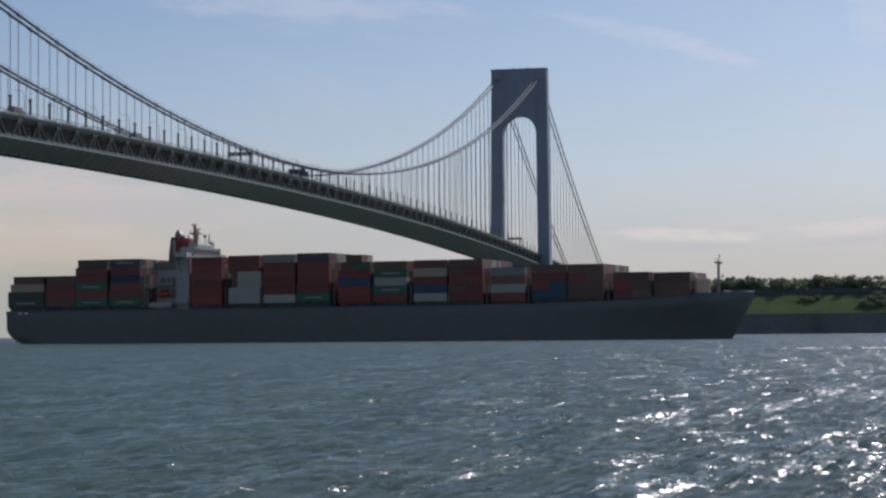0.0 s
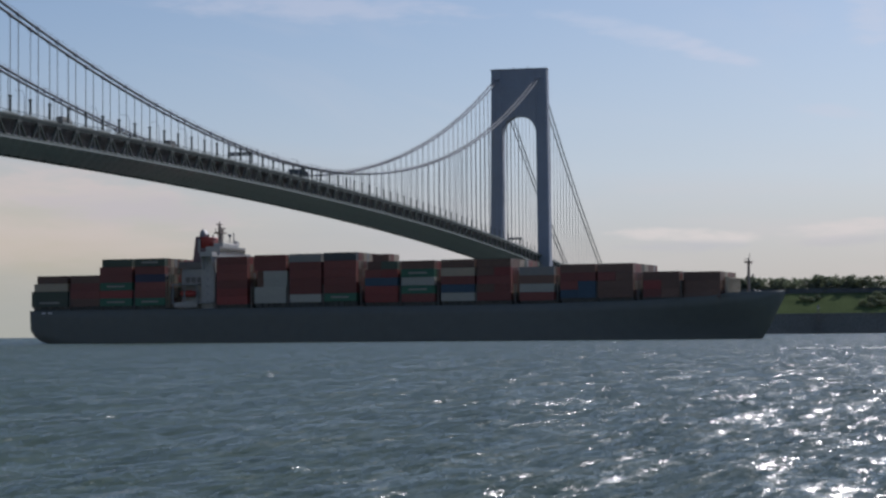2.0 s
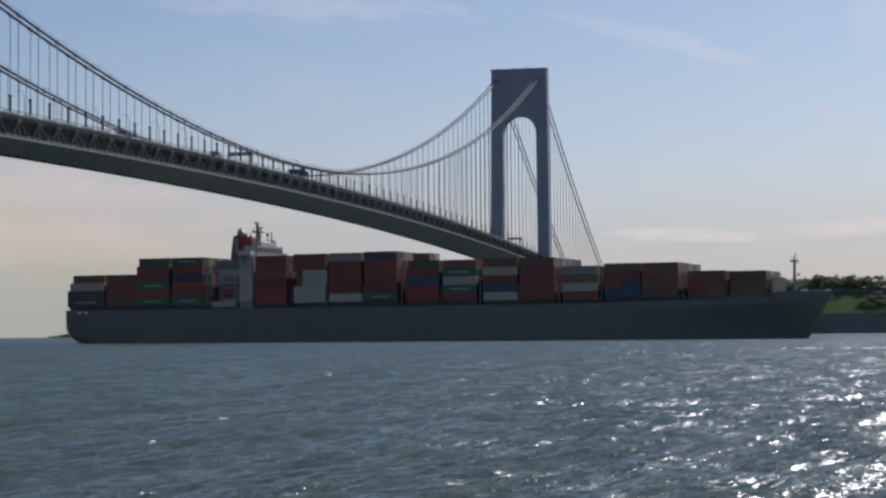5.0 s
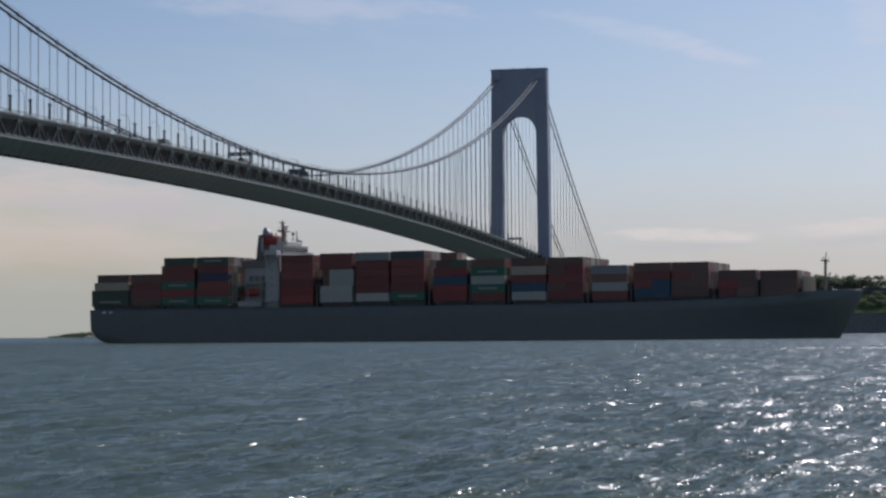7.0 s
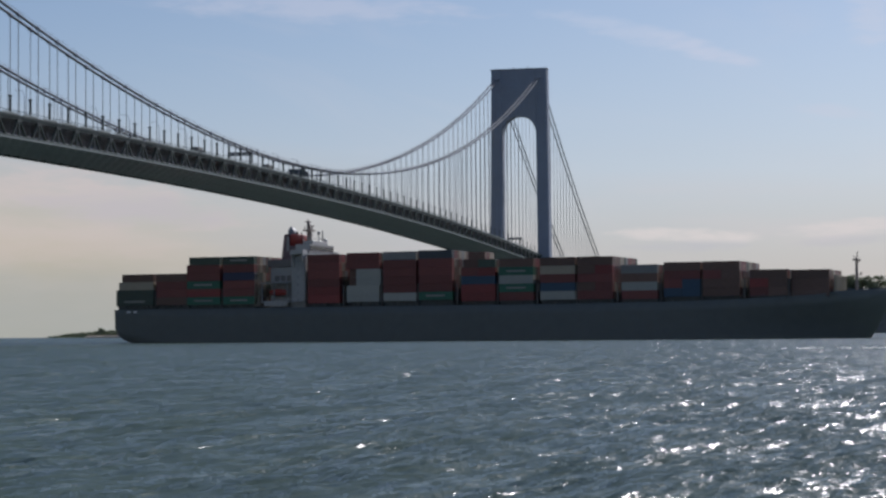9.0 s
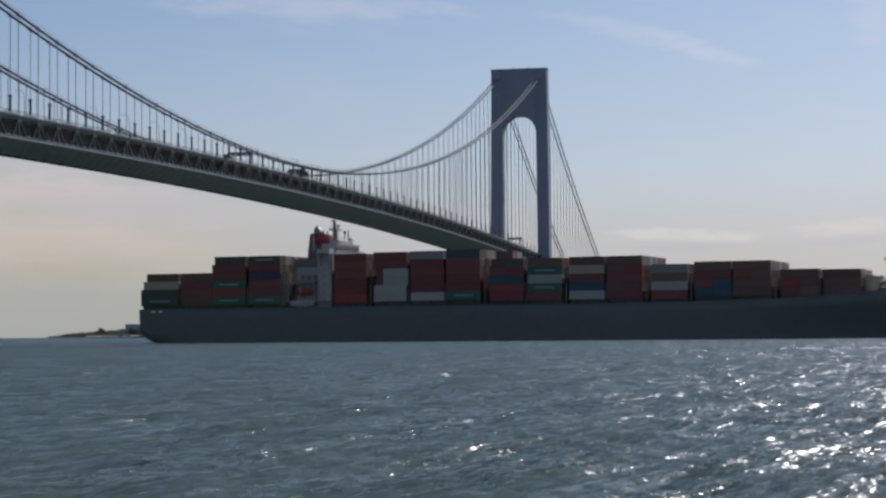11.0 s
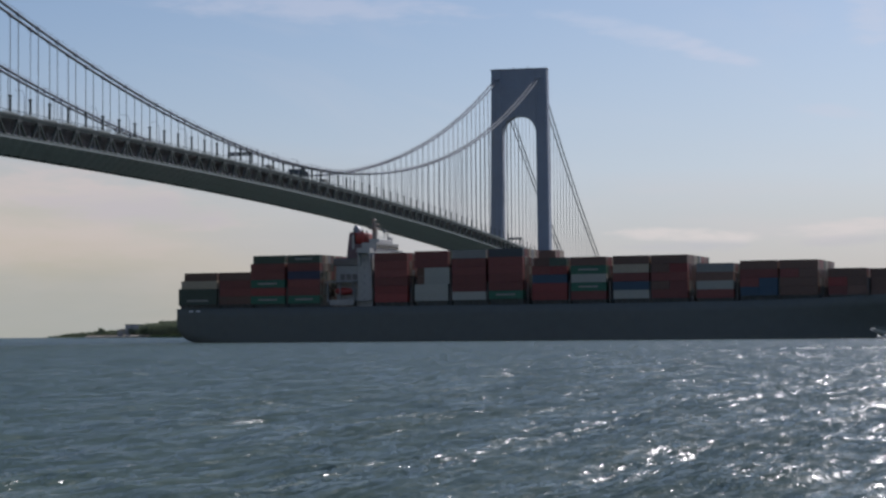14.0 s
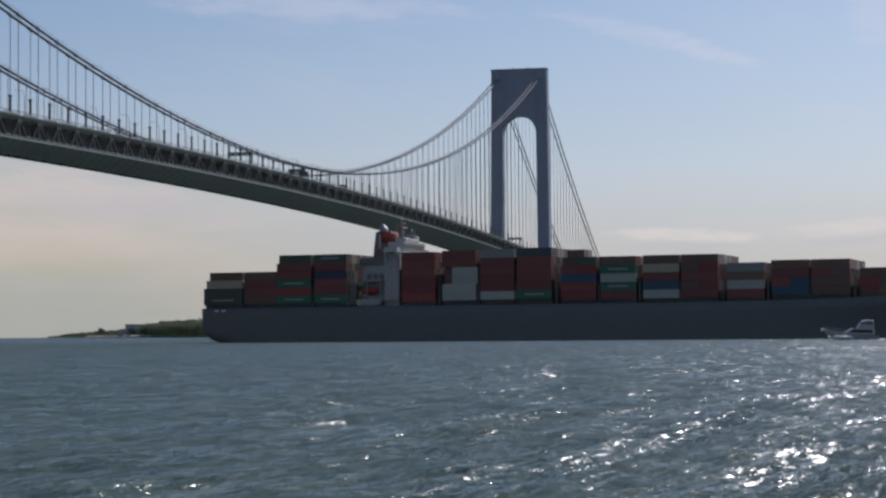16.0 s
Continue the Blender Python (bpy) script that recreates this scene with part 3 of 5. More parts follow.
def kerb_mesh():
    bm = bmesh.new()
    box(bm, 0, -0.18, -0.28, PANEL, 0.18, 0.28)
    return link_mesh("walkway_edge", bm, M_PALE)


def deck_panel_mesh():
    bm = bmesh.new()
    p, w = PANEL, DECK_V - 0.5
    box(bm, 0, -w, TOP_H - 0.5, p, w, TOP_H - 0.07)
    box(bm, 0, -w + 0.01, TOP_H - 0.06, p, w - 0.01, TOP_H, 1)
    box(bm, 0, -w, 1.0, p, w, 1.28)
    # lower roadway laid in pale concrete to bounce light up between the decks
    box(bm, 0, -w + 0.01, 1.29, p, w - 0.01, 1.35, 2)
    for z, h in ((TOP_H - 1.5, 1.0), (0.0, 1.0)):
        for x in (0, p / 2):
            box(bm, x - 0.25, -w, z, x + 0.25, w, z + h - 0.004)
    for k in range(9):
        v = -w + 1.5 + k * (2 * w - 3.0) / 8
        for z in (TOP_H - 1.2, 0.3):
            box(bm, 0.25, v - 0.15, z, p / 2 - 0.25, v + 0.15, z + 0.69)
            box(bm, p / 2 + 0.25, v - 0.15, z, p - 0.25, v + 0.15, z + 0.69)
    # sway frames between the decks
    for x in (0.0, p / 2):
        for v in (-w * 0.62, -w * 0.2, w * 0.2, w * 0.62):
            beam(bm, (x, v, 1.36), (x, v, TOP_H - 1.5), 0.45, 0.45, up=(1, 0, 0))
        for a, b in ((-0.95, -0.62), (-0.2, -0.62), (0.2, 0.62), (0.95, 0.62)):
            beam(bm, (x, w * a, 1.5), (x, w * b, TOP_H - 1.6), 0.35, 0.35, up=(1, 0, 0))
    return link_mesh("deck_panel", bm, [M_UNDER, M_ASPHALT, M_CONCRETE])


def rope_mesh():
    """Ropes from both cables of a pair, one metre long."""
    bm = bmesh.new()
    for v in (-PAIR, PAIR):
        for dx in (-0.28, 0.28):
            beam(bm, (dx, v, 0), (dx, v, 1), 0.10, 0.10, up=(1, 0, 0))
    return link_mesh("suspender", bm, M_ROPE)


def socket_mesh():
    bm = bmesh.new()
    beam(bm, (0, 0, 0), (0, 0, 7.2), 0.62, 0.62, up=(1, 0, 0))
    box(bm, -0.7, -0.7, -0.2, 0.7, 0.7, 0.7)
    box(bm, -0.5, -0.5, 7.0, 0.5, 0.5, 7.5)
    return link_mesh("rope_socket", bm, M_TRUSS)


def band_mesh():
    bm = bmesh.new()
    tube(bm, [(-0.9, 0, 0), (0.9, 0, 0)], 0.66, 8)
    return link_mesh("cable_band", bm, M_STEEL)


def make_bridge():
    bridge = thing("suspension_bridge", "long grey steel double-deck suspension bridge with arched towers over the water", "bridge")
    make_tower(bridge, HALF, -1.2)
    make_tower(bridge, -HALF, 0.0)
    for v in (-SIDE_V - PAIR, -SIDE_V + PAIR, SIDE_V - PAIR, SIDE_V + PAIR):
        bm = bmesh.new()
        ss = list(np.linspace(-HALF, HALF, 173)) + list(np.linspace(HALF, END_S, 30)[1:])
        tube(bm, [(s, v, cable_z(s)) for s in ss], 0.44, 8)
        part("main_cable", bm, M_CABLE, bridge, "thick wrapped steel cable", True)
        # hand ropes over the cable
        bm = bmesh.new()
        for dv in (-0.35, 0.35):
            tube(bm, [(s, v + dv, cable_z(s) + 1.25) for s in ss], 0.035, 4)
        part("hand_rope", bm, M_ROPE, bridge)
    truss, fascia, kerb, deck = truss_panel_mesh(), fascia_mesh(), kerb_mesh(), deck_panel_mesh()
    rope, socket, band = rope_mesh(), socket_mesh(), band_mesh()
    k = -42.17
    while (k + 0.5) * PANEL < END_S - 1:
        s0, s1 = k * PANEL, (k + 1) * PANEL
        z0, z1 = chord_z(s0), chord_z(s1)
        m = pose(s0, 0, z0, 0, -math.degrees(math.atan2(z1 - z0, s1 - s0)))
        shared("deck_panel", deck, bridge, m)
        for side in (-1, 1):
            mm = m @ pose(0, side * DECK_V, 0)
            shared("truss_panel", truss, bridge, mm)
            shared("parapet", fascia, bridge, m @ pose(0, side * (DECK_V + 0.55), 0))
            shared("walkway_edge", kerb, bridge, m @ pose(0, side * (DECK_V + 0.55), 0))
        dist = min(abs(s0 - HALF), abs(s0 + HALF))
        if dist > 8 and cable_z(s0) > z0 + TOP_H + 0.5:
            zt = z0 + TOP_H
            for side in (-1, 1):
                shared("suspender", rope, bridge, Matrix.Translation((s0, side * SIDE_V, zt)) @ Matrix.Diagonal((1, 1, cable_z(s0) - zt, 1)))
                if -340 < s0 < HALF:
                    slope = math.degrees(math.atan2(cable_z(s0 + 1) - cable_z(s0 - 1), 2.0))
                    for dv in (-PAIR, PAIR):
                        shared("cable_band", band, bridge, pose(s0, side * SIDE_V + dv, cable_z(s0), 0, -slope))
                post_h = min(6.6, cable_z(s0) - zt - 0.3)
                if s0 < HALF and post_h > 1:
                    shared("rope_socket", socket, bridge, Matrix.Translation((s0, side * (SIDE_V - PAIR), zt - 0.2)) @ Matrix.Diagonal((1, 1, post_h / 7.5, 1)))
        k += 1.0
    bm = bmesh.new()
    loft(bm, [[(x, y, z) for x, y in ((END_S, -24), (END_S + 70, -24), (END_S + 70, 24), (END_S, 24))] for z in (10, chord_z(END_S) + 6.0)])
    part("anchorage", bm, M_CONCRETE, bridge, "massive concrete cable anchorage")
    return bridge


make_bridge()


def sign_gantry(s, v0, v1, h, panel_w, panel_h):
    z = chord_z(s) + TOP_H
    g = thing("sign_gantry", "dark steel overhead sign gantry on the bridge roadway", "gantry", pose(s, v0, z), "gantries on the bridge")
    bm = bmesh.new()
    beam(bm, (0, 0, 0), (0, 0, h), 0.5, 0.5, up=(1, 0, 0))
    part("post", bm, M_SIGN, g)
    bm = bmesh.new()
    beam(bm, (0, 0, 0), (0, 0, h), 0.5, 0.5, up=(1, 0, 0))
    part("post", bm, M_SIGN, g).matrix_basis = pose(0, v1 - v0, 0)
    bm = bmesh.new()
    for dz in (-0.45, 0.45):
        beam(bm, (0, -0.6, h + dz), (0, v1 - v0 + 0.6, h + dz), 0.7, 0.7)
    n = 8
    for i in range(n):
        a, b = (v1 - v0) * i / n, (v1 - v0) * (i + 1) / n
        beam(bm, (0, a, h - 0.45), (0, b, h + 0.45), 0.15, 0.15, up=(1, 0, 0))
    part("crossbeam", bm, M_SIGN, g)
    if panel_w:
        bm = bmesh.new()
        box(bm, -0.5, 0.8, h - panel_h / 2, -0.3, 0.8 + panel_w, h + panel_h / 2, 0, 0.04)
        part("sign_panel", bm, M_SIGN, g)


sign_gantry(-49.0, -14.0, -4.5, 5.6, 0, 0)
sign_gantry(37.0, -14.0, -4.0, 3.6, 8.5, 4.4)
sign_gantry(569.0, -16.0, -6.6, 6.6, 0, 0)


def make_street_lamps():
    """Tall curved lamps along the near edge of the upper roadway."""
    def at(s):
        return pose(s, -12.6, chord_z(s) + TOP_H)
    lamp = thing("street_lamp", "slender grey curved lamp post on the bridge roadway", "lamp", at(-335.0), "lamps on the bridge")
    bm = bmesh.new()
    tube(bm, [(0, 0, 0), (0, 0, 7.5), (0, 0.5, 9.0), (0, 1.6, 9.6), (0, 2.6, 9.6)], [0.14, 0.10, 0.09, 0.08, 0.07], 6)
    part("post", bm, M_STEEL, lamp)
    bm = bmesh.new()
    box(bm, -0.16, 2.4, 9.48, 0.16, 3.3, 9.66, 0, 0.03)
    part("lantern", bm, M_PALE, lamp)
    for k in range(1, 30):
        copy_thing(lamp, at(-335.0 + k * 2 * PANEL))


make_street_lamps()

# ---------------------------------------------------------------- ship
SHIP_HEAD = -97.40
SHIP_V = 5.076
SHIP_START = Vector((-206.11, -135.53, 0.0)) + Vector((0.99174, -0.12912, 0.0)) * 16.1


def half_beam(x, z):
    """Half breadth of the hull at station x, height z."""
    deck = float(np.interp(x, [-173, -165, -150, -120, 50, 72, 86, 95, 101, 104], [16.0, 16.1, 16.1, 16.1, 16.1, 15.2, 12.3, 8.2, 3.8, 0.06]))
    wl = float(np.interp(x, [-173, -165, -150, -130, 30, 55, 75, 88, 95, 97], [14.8, 15.2, 15.8, 16.1, 16.1, 13.8, 8.5, 3.6, 0.9, 0.05]))
    u = min(1.0, max(0.0, z / 12.5))
    if x > 30:
        u = u ** 1.5
    else:
        u = u ** 0.5
    return max(0.03, wl + (deck - wl) * u)


def sheer(x):
    return float(np.interp(x, [-173, 20, 60, 86, 88, 104], [12.1, 12.1, 13.0, 14.4, 15.2, 15.9]))


def make_hull(ship):
    bm = bmesh.new()
    rings = []
    xs = [-173.4, -173, -172, -170.5, -168, -164, -158, -150, -140, -130, -100, -50, 0, 30, 45, 55, 65, 75, 82, 88, 92, 96, 99, 101.5, 104]
    for x in xs:
        top = sheer(x)
        # the keel line lifts at the stern and the stem rakes forward
        low = float(np.interp(x, [-173.4, -173, -172, -170.5, -168, -164, -158, -150, 90, 97, 100, 104], [4.4, 3.0, 1.7, 0.8, 0.0, -0.9, -3, -4, -4, 0.0, 6.5, 14.0]))
        zs = [low, low + 0.12 * (top - low), low + 0.3 * (top - low), low + 0.55 * (top - low), low + 0.8 * (top - low), top]
        fine = float(np.interp(x, [80, 95], [0.86, 0.04]))
        ring = [(x, -half_beam(x, z) * (fine if i == 0 else 1.0), z) for i, z in enumerate(zs)]
        ring += [(x, -y, z) for _, y, z in reversed(ring)]
        rings.append(ring)
    loft(bm, rings)
    return part("hull", bm, M_HULL, ship, "dark blue-black steel hull", True)


def container_mesh(color, length, height):
    """Box with proud corner posts, rails and a recessed corrugated-looking side."""
    bm = bmesh.new()
    w = 1.19
    faces = box(bm, 0, -w, 0, length, w, height)
    bmesh.ops.recalc_face_normals(bm, faces=bm.faces[:])
    bmesh.ops.inset_individual(bm, faces=faces, thickness=0.17, depth=-0.05)
    return link_mesh("container", bm, C_PAINT[color])


ROW_W = 2.48
TIER = 2.84
# bay: start station, base height, colours of the starboard row from the bottom up
BAYS = [
    (-169.6, 13.5, "dgreen dgreen tan brown"),
    (-156.2, 13.5, "brown maroon maroon brown"),
    (-142.9, 13.5, "green red green maroon maroon dgreen"),
    (-129.4, 13.5, "green maroon maroon navy maroon dgreen"),
    (-96.5, 13.5, "red red maroon maroon maroon maroon"),
    (-81.6, 13.8, "white white white white maroon maroon"),
    (-67.9, 13.9, "white maroon maroon maroon maroon grey"),
    (-54.7, 14.1, "green maroon maroon maroon maroon slate"),
    (-39.2, 13.5, "red red blue maroon/red _/dgreen"),
    (-25.6, 13.5, "maroon green white green brown"),
    (-11.0, 13.6, "white blue maroon tan brown"),
    (2.0, 13.6, "maroon brown/maroon maroon brown/red brown"),
    (17.2, 13.4, "maroon white brown grey"),
    (31.6, 14.0, "blue/blue maroon/blue maroon brown"),
    (44.6, 14.0, "brown brown maroon/brown brown"),
    (59.8, 13.9, "maroon/brown red/brown brown"),
    (72.9, 13.7, "brown brown brown"),
]
# rows that stand higher or lower than the starboard row
EXTRA = {8: {5: -1}, 4: {3: -1}}
# half-length boxes on top of bay 8: row and colour
TOP_SHORT = ((3, "brown"), (4, "maroon"), (5, "tan"), (6, "tan"))


def make_ship():
    ship = thing("container_ship", "large dark-hulled container ship laden with stacked red, green and white boxes", "ship", pose(*SHIP_START, 0, 0, SHIP_HEAD))
    make_hull(ship)
    rng = random.Random(5)
    # weather deck and hatch covers
    for i, (x, base, cols) in enumerate(BAYS):
        bm = bmesh.new()
        hw = min(15.6, half_beam(x + 6, 12.5) - 0.5, half_beam(x + 12.3, 12.5) - 0.3)
        box(bm, x + 0.2, -hw + 0.9, sheer(x) - 0.4, x + 12.0, hw - 0.9, base - 0.5)
        aft = 3.1 if i == 0 else 0.0
        box(bm, x - aft, -hw + 0.4, base - 0.5, x + 12.2, hw - 0.4, base - 0.02)
        if aft:
            box(bm, x - aft + 0.2, -hw + 1.0, sheer(x) - 0.4, x + 0.1, hw - 1.0, base - 0.5)
        for k in range(6):
            xx = x + 0.4 + k * 2.25
            box(bm, xx, -hw - 0.1, sheer(x) - 0.4, xx + 0.3, -hw + 0.4, base - 0.02)
        part("hatch_cover", bm, M_DECK, ship)
    meshes = {c: container_mesh(c, 12.19, TIER - 0.02) for c in C_PAINT}
    short = {c: container_mesh(c, 6.06, TIER - 0.02) for c in C_PAINT}
    bm = bmesh.new()
    box(bm, 2.6, -1.215, 1.15, 9.4, -1.13, 1.75)
    bar = link_mesh("lettering", bm, C_PAINT["grey"])
    names = list(C_PAINT)
    pool = ["maroon"] * 4 + ["red"] + ["brown"] * 6 + ["tan"] * 3 + ["grey"] + ["dgreen"] * 2
    for i, (x, base, cols) in enumerate(BAYS):
        cols = cols.split()
        hw = min(16.1, half_beam(x + 12.2, 14.0) + 0.4)
        rows = int(2 * hw / ROW_W + 0.03)
        y0 = -rows * ROW_W / 2 + ROW_W / 2
        for t, c in enumerate(cols):
            if "/" in c:
                for k, half in enumerate(c.split("/")):
                    if half != "_":
                        shared("container", short[half], ship, pose(x + k * 6.13, y0, base + t * TIER))
                continue
            dx = 0.0
            if i == 5 and t in (2, 3):
                dx = 3.6
            if i == 0:
                dx = (-3.0, -3.0, -1.9, -0.6)[t]
            if i == 2 and t < 5:
                dx = -1.0
            box_ob = shared("container", meshes[c], ship, pose(x + dx, y0, base + t * TIER) @ Matrix.Diagonal(((1.0 - dx / 12.19) if not (i == 5 and t in (2, 3)) else 0.755, 1, 1, 1)))
            if c == "green" or (i, t) in ((0, 0), (3, 5)):
                shared("lettering", bar, box_ob, Matrix.Identity(4), "pale bar of lettering")
        bm = bmesh.new()
        for r in range(1, rows):
            n = len(cols) + EXTRA.get(i, {}).get(r, 0)
            for t in range(n):
                colour = rng.choice(pool)
                c = names.index(colour)
                z, y = base + t * TIER, y0 + r * ROW_W
                if t == n - 1:
                    shared("container", meshes[colour], ship, pose(x, y, z))
                    continue
                box(bm, x + 0.05, y - 1.17, z + 0.03, x + 12.14, y + 1.17, z + TIER - 0.05, c)
                for yy in (-1.19, 1.03):
                    box(bm, x + 12.0, y + yy, z, x + 12.19, y + yy + 0.16, z + TIER - 0.02, c)
                for yy in (-0.62, -0.3, 0.3, 0.62):
                    box(bm, x + 12.14, y + yy - 0.03, z + 0.1, x + 12.18, y + yy + 0.03, z + TIER - 0.15, names.index("grey"))
        tagged(part("lower_cargo", bm, [C_PAINT[n] for n in names], ship), kind="stuff")
    bx, bb, bc = BAYS[8]
    for r, colour in TOP_SHORT:
        lift = len(bc.split()) + EXTRA[8].get(r, 0)
        for t in range(lift, len(bc.split()) + 1):
            shared("container", short[colour], ship, pose(bx, (r - 6) * ROW_W, bb + t * TIER))
    make_lashing(ship)
    make_house(ship)
    make_bow(ship)
    return ship


def make_lashing(ship):
    """Lashing bridges between the bays: posts, walkways and rails."""
    for i, (x, base, cols) in enumerate(BAYS):
        if i in (0, 4):
            continue
        gap = x - (BAYS[i - 1][0] + 12.19)
        if gap < 0.4:
            continue
        hw = min(15.9, half_beam(x, 12.5))
        xm = x - gap / 2
        bm = bmesh.new()
        h = base + 2 * TIER
        for k in range(6):
            y = -hw + 0.4 + k * (2 * hw - 0.8) / 5
            beam(bm, (xm, y, sheer(x) - 0.3), (xm, y, h), min(0.3, gap * 0.5), 0.3, up=(1, 0, 0))
        for z in (base + TIER * 0.0, h - TIER, h):
            box(bm, xm - min(gap * 0.4, 0.5), -hw, z - 0.12, xm + min(gap * 0.4, 0.5), hw, z)
        part("lashing_bridge", bm, M_DARKSTEEL, ship)
    # deck-edge rail
    for side in (-1, 1):
        bm = bmesh.new()
        xs = list(np.arange(-170, 86, 4.0))
        for dz in (0.5, 1.05):
            for a, b in zip(xs, xs[1:]):
                beam(bm, (a, side * (half_beam(a, 12.5) - 0.1), sheer(a) + dz), (b, side * (half_beam(b, 12.5) - 0.1), sheer(b) + dz), 0.06, 0.06)
        for a in xs:
            beam(bm, (a, side * (half_beam(a, 12.5) - 0.1), sheer(a) - 0.05), (a, side * (half_beam(a, 12.5) - 0.1), sheer(a) + 1.1), 0.07, 0.07, up=(1, 0, 0))
        part("deck_rail", bm, M_DARKSTEEL, ship)


def make_house(ship):
    # accommodation tower
    bm = bmesh.new()
    box(bm, -104.0, -13.6, 12.0, -98.4, 13.6, 30.8, 0, 0.25)
    house = part("deckhouse", bm, M_HOUSE, ship, "white accommodation tower")
    for k in range(6):
        z = 14.3 + k * 2.75
        for j in range(9):
            y = -11.2 + j * 2.8
            bm = bmesh.new()
            box(bm, -98.42, y - 0.45, z, -98.34, y + 0.45, z + 1.0)
            part("window", bm, M_GLASS, house)
        bm = bmesh.new()
        box(bm, -101.6, -13.64, z, -101.0, -13.58, z + 0.7)
        part("window", bm, M_GREY, house)
    # engine casing abaft the tower, dark top, open boat deck
    bm = bmesh.new()
    box(bm, -113.2, -10.8, 12.0, -104.0, 10.8, 26.6, 0, 0.2)
    casing = part("engine_casing", bm, M_HOUSE, ship, "greyed white engine casing")
    for k in range(3):
        bm = bmesh.new()
        box(bm, -111.6 + k * 2.3, -10.88, 21.6, -109.7 + k * 2.3, -10.76, 23.6, 0, 0.04)
        part("louvre", bm, M_DARKSTEEL, casing, "dark ventilation louvre")
    bm = bmesh.new()
    box(bm, -113.6, -15.8, 12.6, -104.6, -15.62, 14.5, 0, 0.04)
    part("bulwark", bm, M_HOUSE, ship, "pale bulwark below the lifeboat")
    # stair tower between the boxes and the boat deck
    bm = bmesh.new()
    for x in (-117.0, -115.4):
        for y in (-15.6, -13.6):
            beam(bm, (x, y, 12.6), (x, y, 24.4), 0.28, 0.28, up=(1, 0, 0))
    for k in range(4):
        z = 15.4 + k * 2.9
        box(bm, -117.1, -15.7, z - 0.12, -115.3, -13.5, z)
        beam(bm, (-117.0, -15.6, z - 2.9), (-115.4, -15.6, z), 0.2, 0.2)
    part("stair_tower", bm, C_PAINT["tan"], ship, "tan steel stair tower")
    bm = bmesh.new()
    box(bm, -114.2, -11.4, 26.6, -104.0, 11.4, 29.2, 0, 0.2)
    part("casing_top", bm, M_DARKSTEEL, ship)
    bm = bmesh.new()
    box(bm, -115.0, -15.6, 14.0, -98.5, 15.6, 14.4)
    box(bm, -115.0, -15.6, 20.7, -104.0, -10.7, 21.1)
    for xx in (-114.6, -110.0, -105.0):
        box(bm, xx, -15.4, 14.4, xx + 0.35, -15.0, 20.8)
    part("boat_deck", bm, M_GREY, ship)
    # lifeboat
    bm = bmesh.new()
    loft(bm, [[(x, -13.4 + 1.5 * w * math.cos(a), 17.6 + 1.35 * w * math.sin(a)) for a in [2 * math.pi * k / 10 for k in range(10)]] for x, w in ((-112.4, 0.25), (-111.6, 0.8), (-109, 1.0), (-106.4, 0.8), (-105.6, 0.25))])
    part("lifeboat", bm, M_RED, ship, "closed red lifeboat", True)
    # navigating bridge with wings
    bm = bmesh.new()
    box(bm, -103.4, -16.1, 30.8, -98.2, 16.1, 31.3)
    box(bm, -103.2, -15.9, 31.3, -98.4, -12.0, 32.5)
    box(bm, -103.2, 12.0, 31.3, -98.4, 15.9, 32.5)
    loft(bm, [[(-103.6, -10.5, z), (-98.3 + dz, -10.5, z), (-98.3 + dz, 10.5, z), (-103.6, 10.5, z)] for z, dz in ((31.3, 0), (34.6, 0.35))])
    nav = part("bridge_deck", bm, M_WHITE, ship, "white navigating bridge with open wings")
    for j in range(12):
        bm = bmesh.new()
        y = -9.6 + j * 1.75
        box(bm, -98.25, y - 0.72, 32.6, -97.98, y + 0.72, 33.9)
        part("window", bm, M_GLASS, nav)
    # brackets under the wings
    for s in (-1, 1):
        for xx in (-102.8, -99.0):
            bm = bmesh.new()
            vs = [bm.verts.new(p) for p in ((xx, s * 13.6, 30.8), (xx, s * 16.0, 30.8), (xx, s * 13.6, 25.6), (xx + 0.25, s * 13.6, 30.8), (xx + 0.25, s * 16.0, 30.8), (xx + 0.25, s * 13.6, 25.6))]
            for f in ((0, 1, 2), (5, 4, 3), (0, 3, 4, 1), (1, 4, 5, 2), (2, 5, 3, 0)):
                bm.faces.new([vs[i] for i in f])
            part("wing_bracket", bm, M_WHITE, nav)
    # monkey island and its gear
    bm = bmesh.new()
    box(bm, -102.4, -6.5, 34.6, -98.6, 6.5, 36.0, 0, 0.1)
    for y in np.linspace(-6.4, 6.4, 9):
        beam(bm, (-98.7, y, 36.0), (-98.7, y, 37.0), 0.08, 0.08, up=(1, 0, 0))
    beam(bm, (-98.7, -6.5, 37.0), (-98.7, 6.5, 37.0), 0.1, 0.1)
    for x in np.linspace(-102.3, -98.7, 4):
        beam(bm, (x, -6.4, 36.0), (x, -6.4, 37.0), 0.08, 0.08, up=(1, 0, 0))
    beam(bm, (-102.3, -6.4, 37.0), (-98.7, -6.4, 37.0), 0.1, 0.1)
    part("top_deck", bm, M_WHITE, ship)
    bm = bmesh.new()
    tube(bm, [(-102.9, 0, 34.5), (-102.9, 0, 37.6), (-102.9, 0, 40.0)], [1.05, 0.95, 0.9], 8)
    tube(bm, [(-103.2, 0, 40.0), (-103.3, 0, 42.6), (-103.3, 0, 43.4)], [0.65, 0.52, 0.4], 8)
    tube(bm, [(-103.3, 0, 43.4), (-103.3, 0, 44.2)], 0.12, 6)
    box(bm, -104.3, -2.6, 39.7, -101.5, 2.6, 40.2, 0, 0.06)
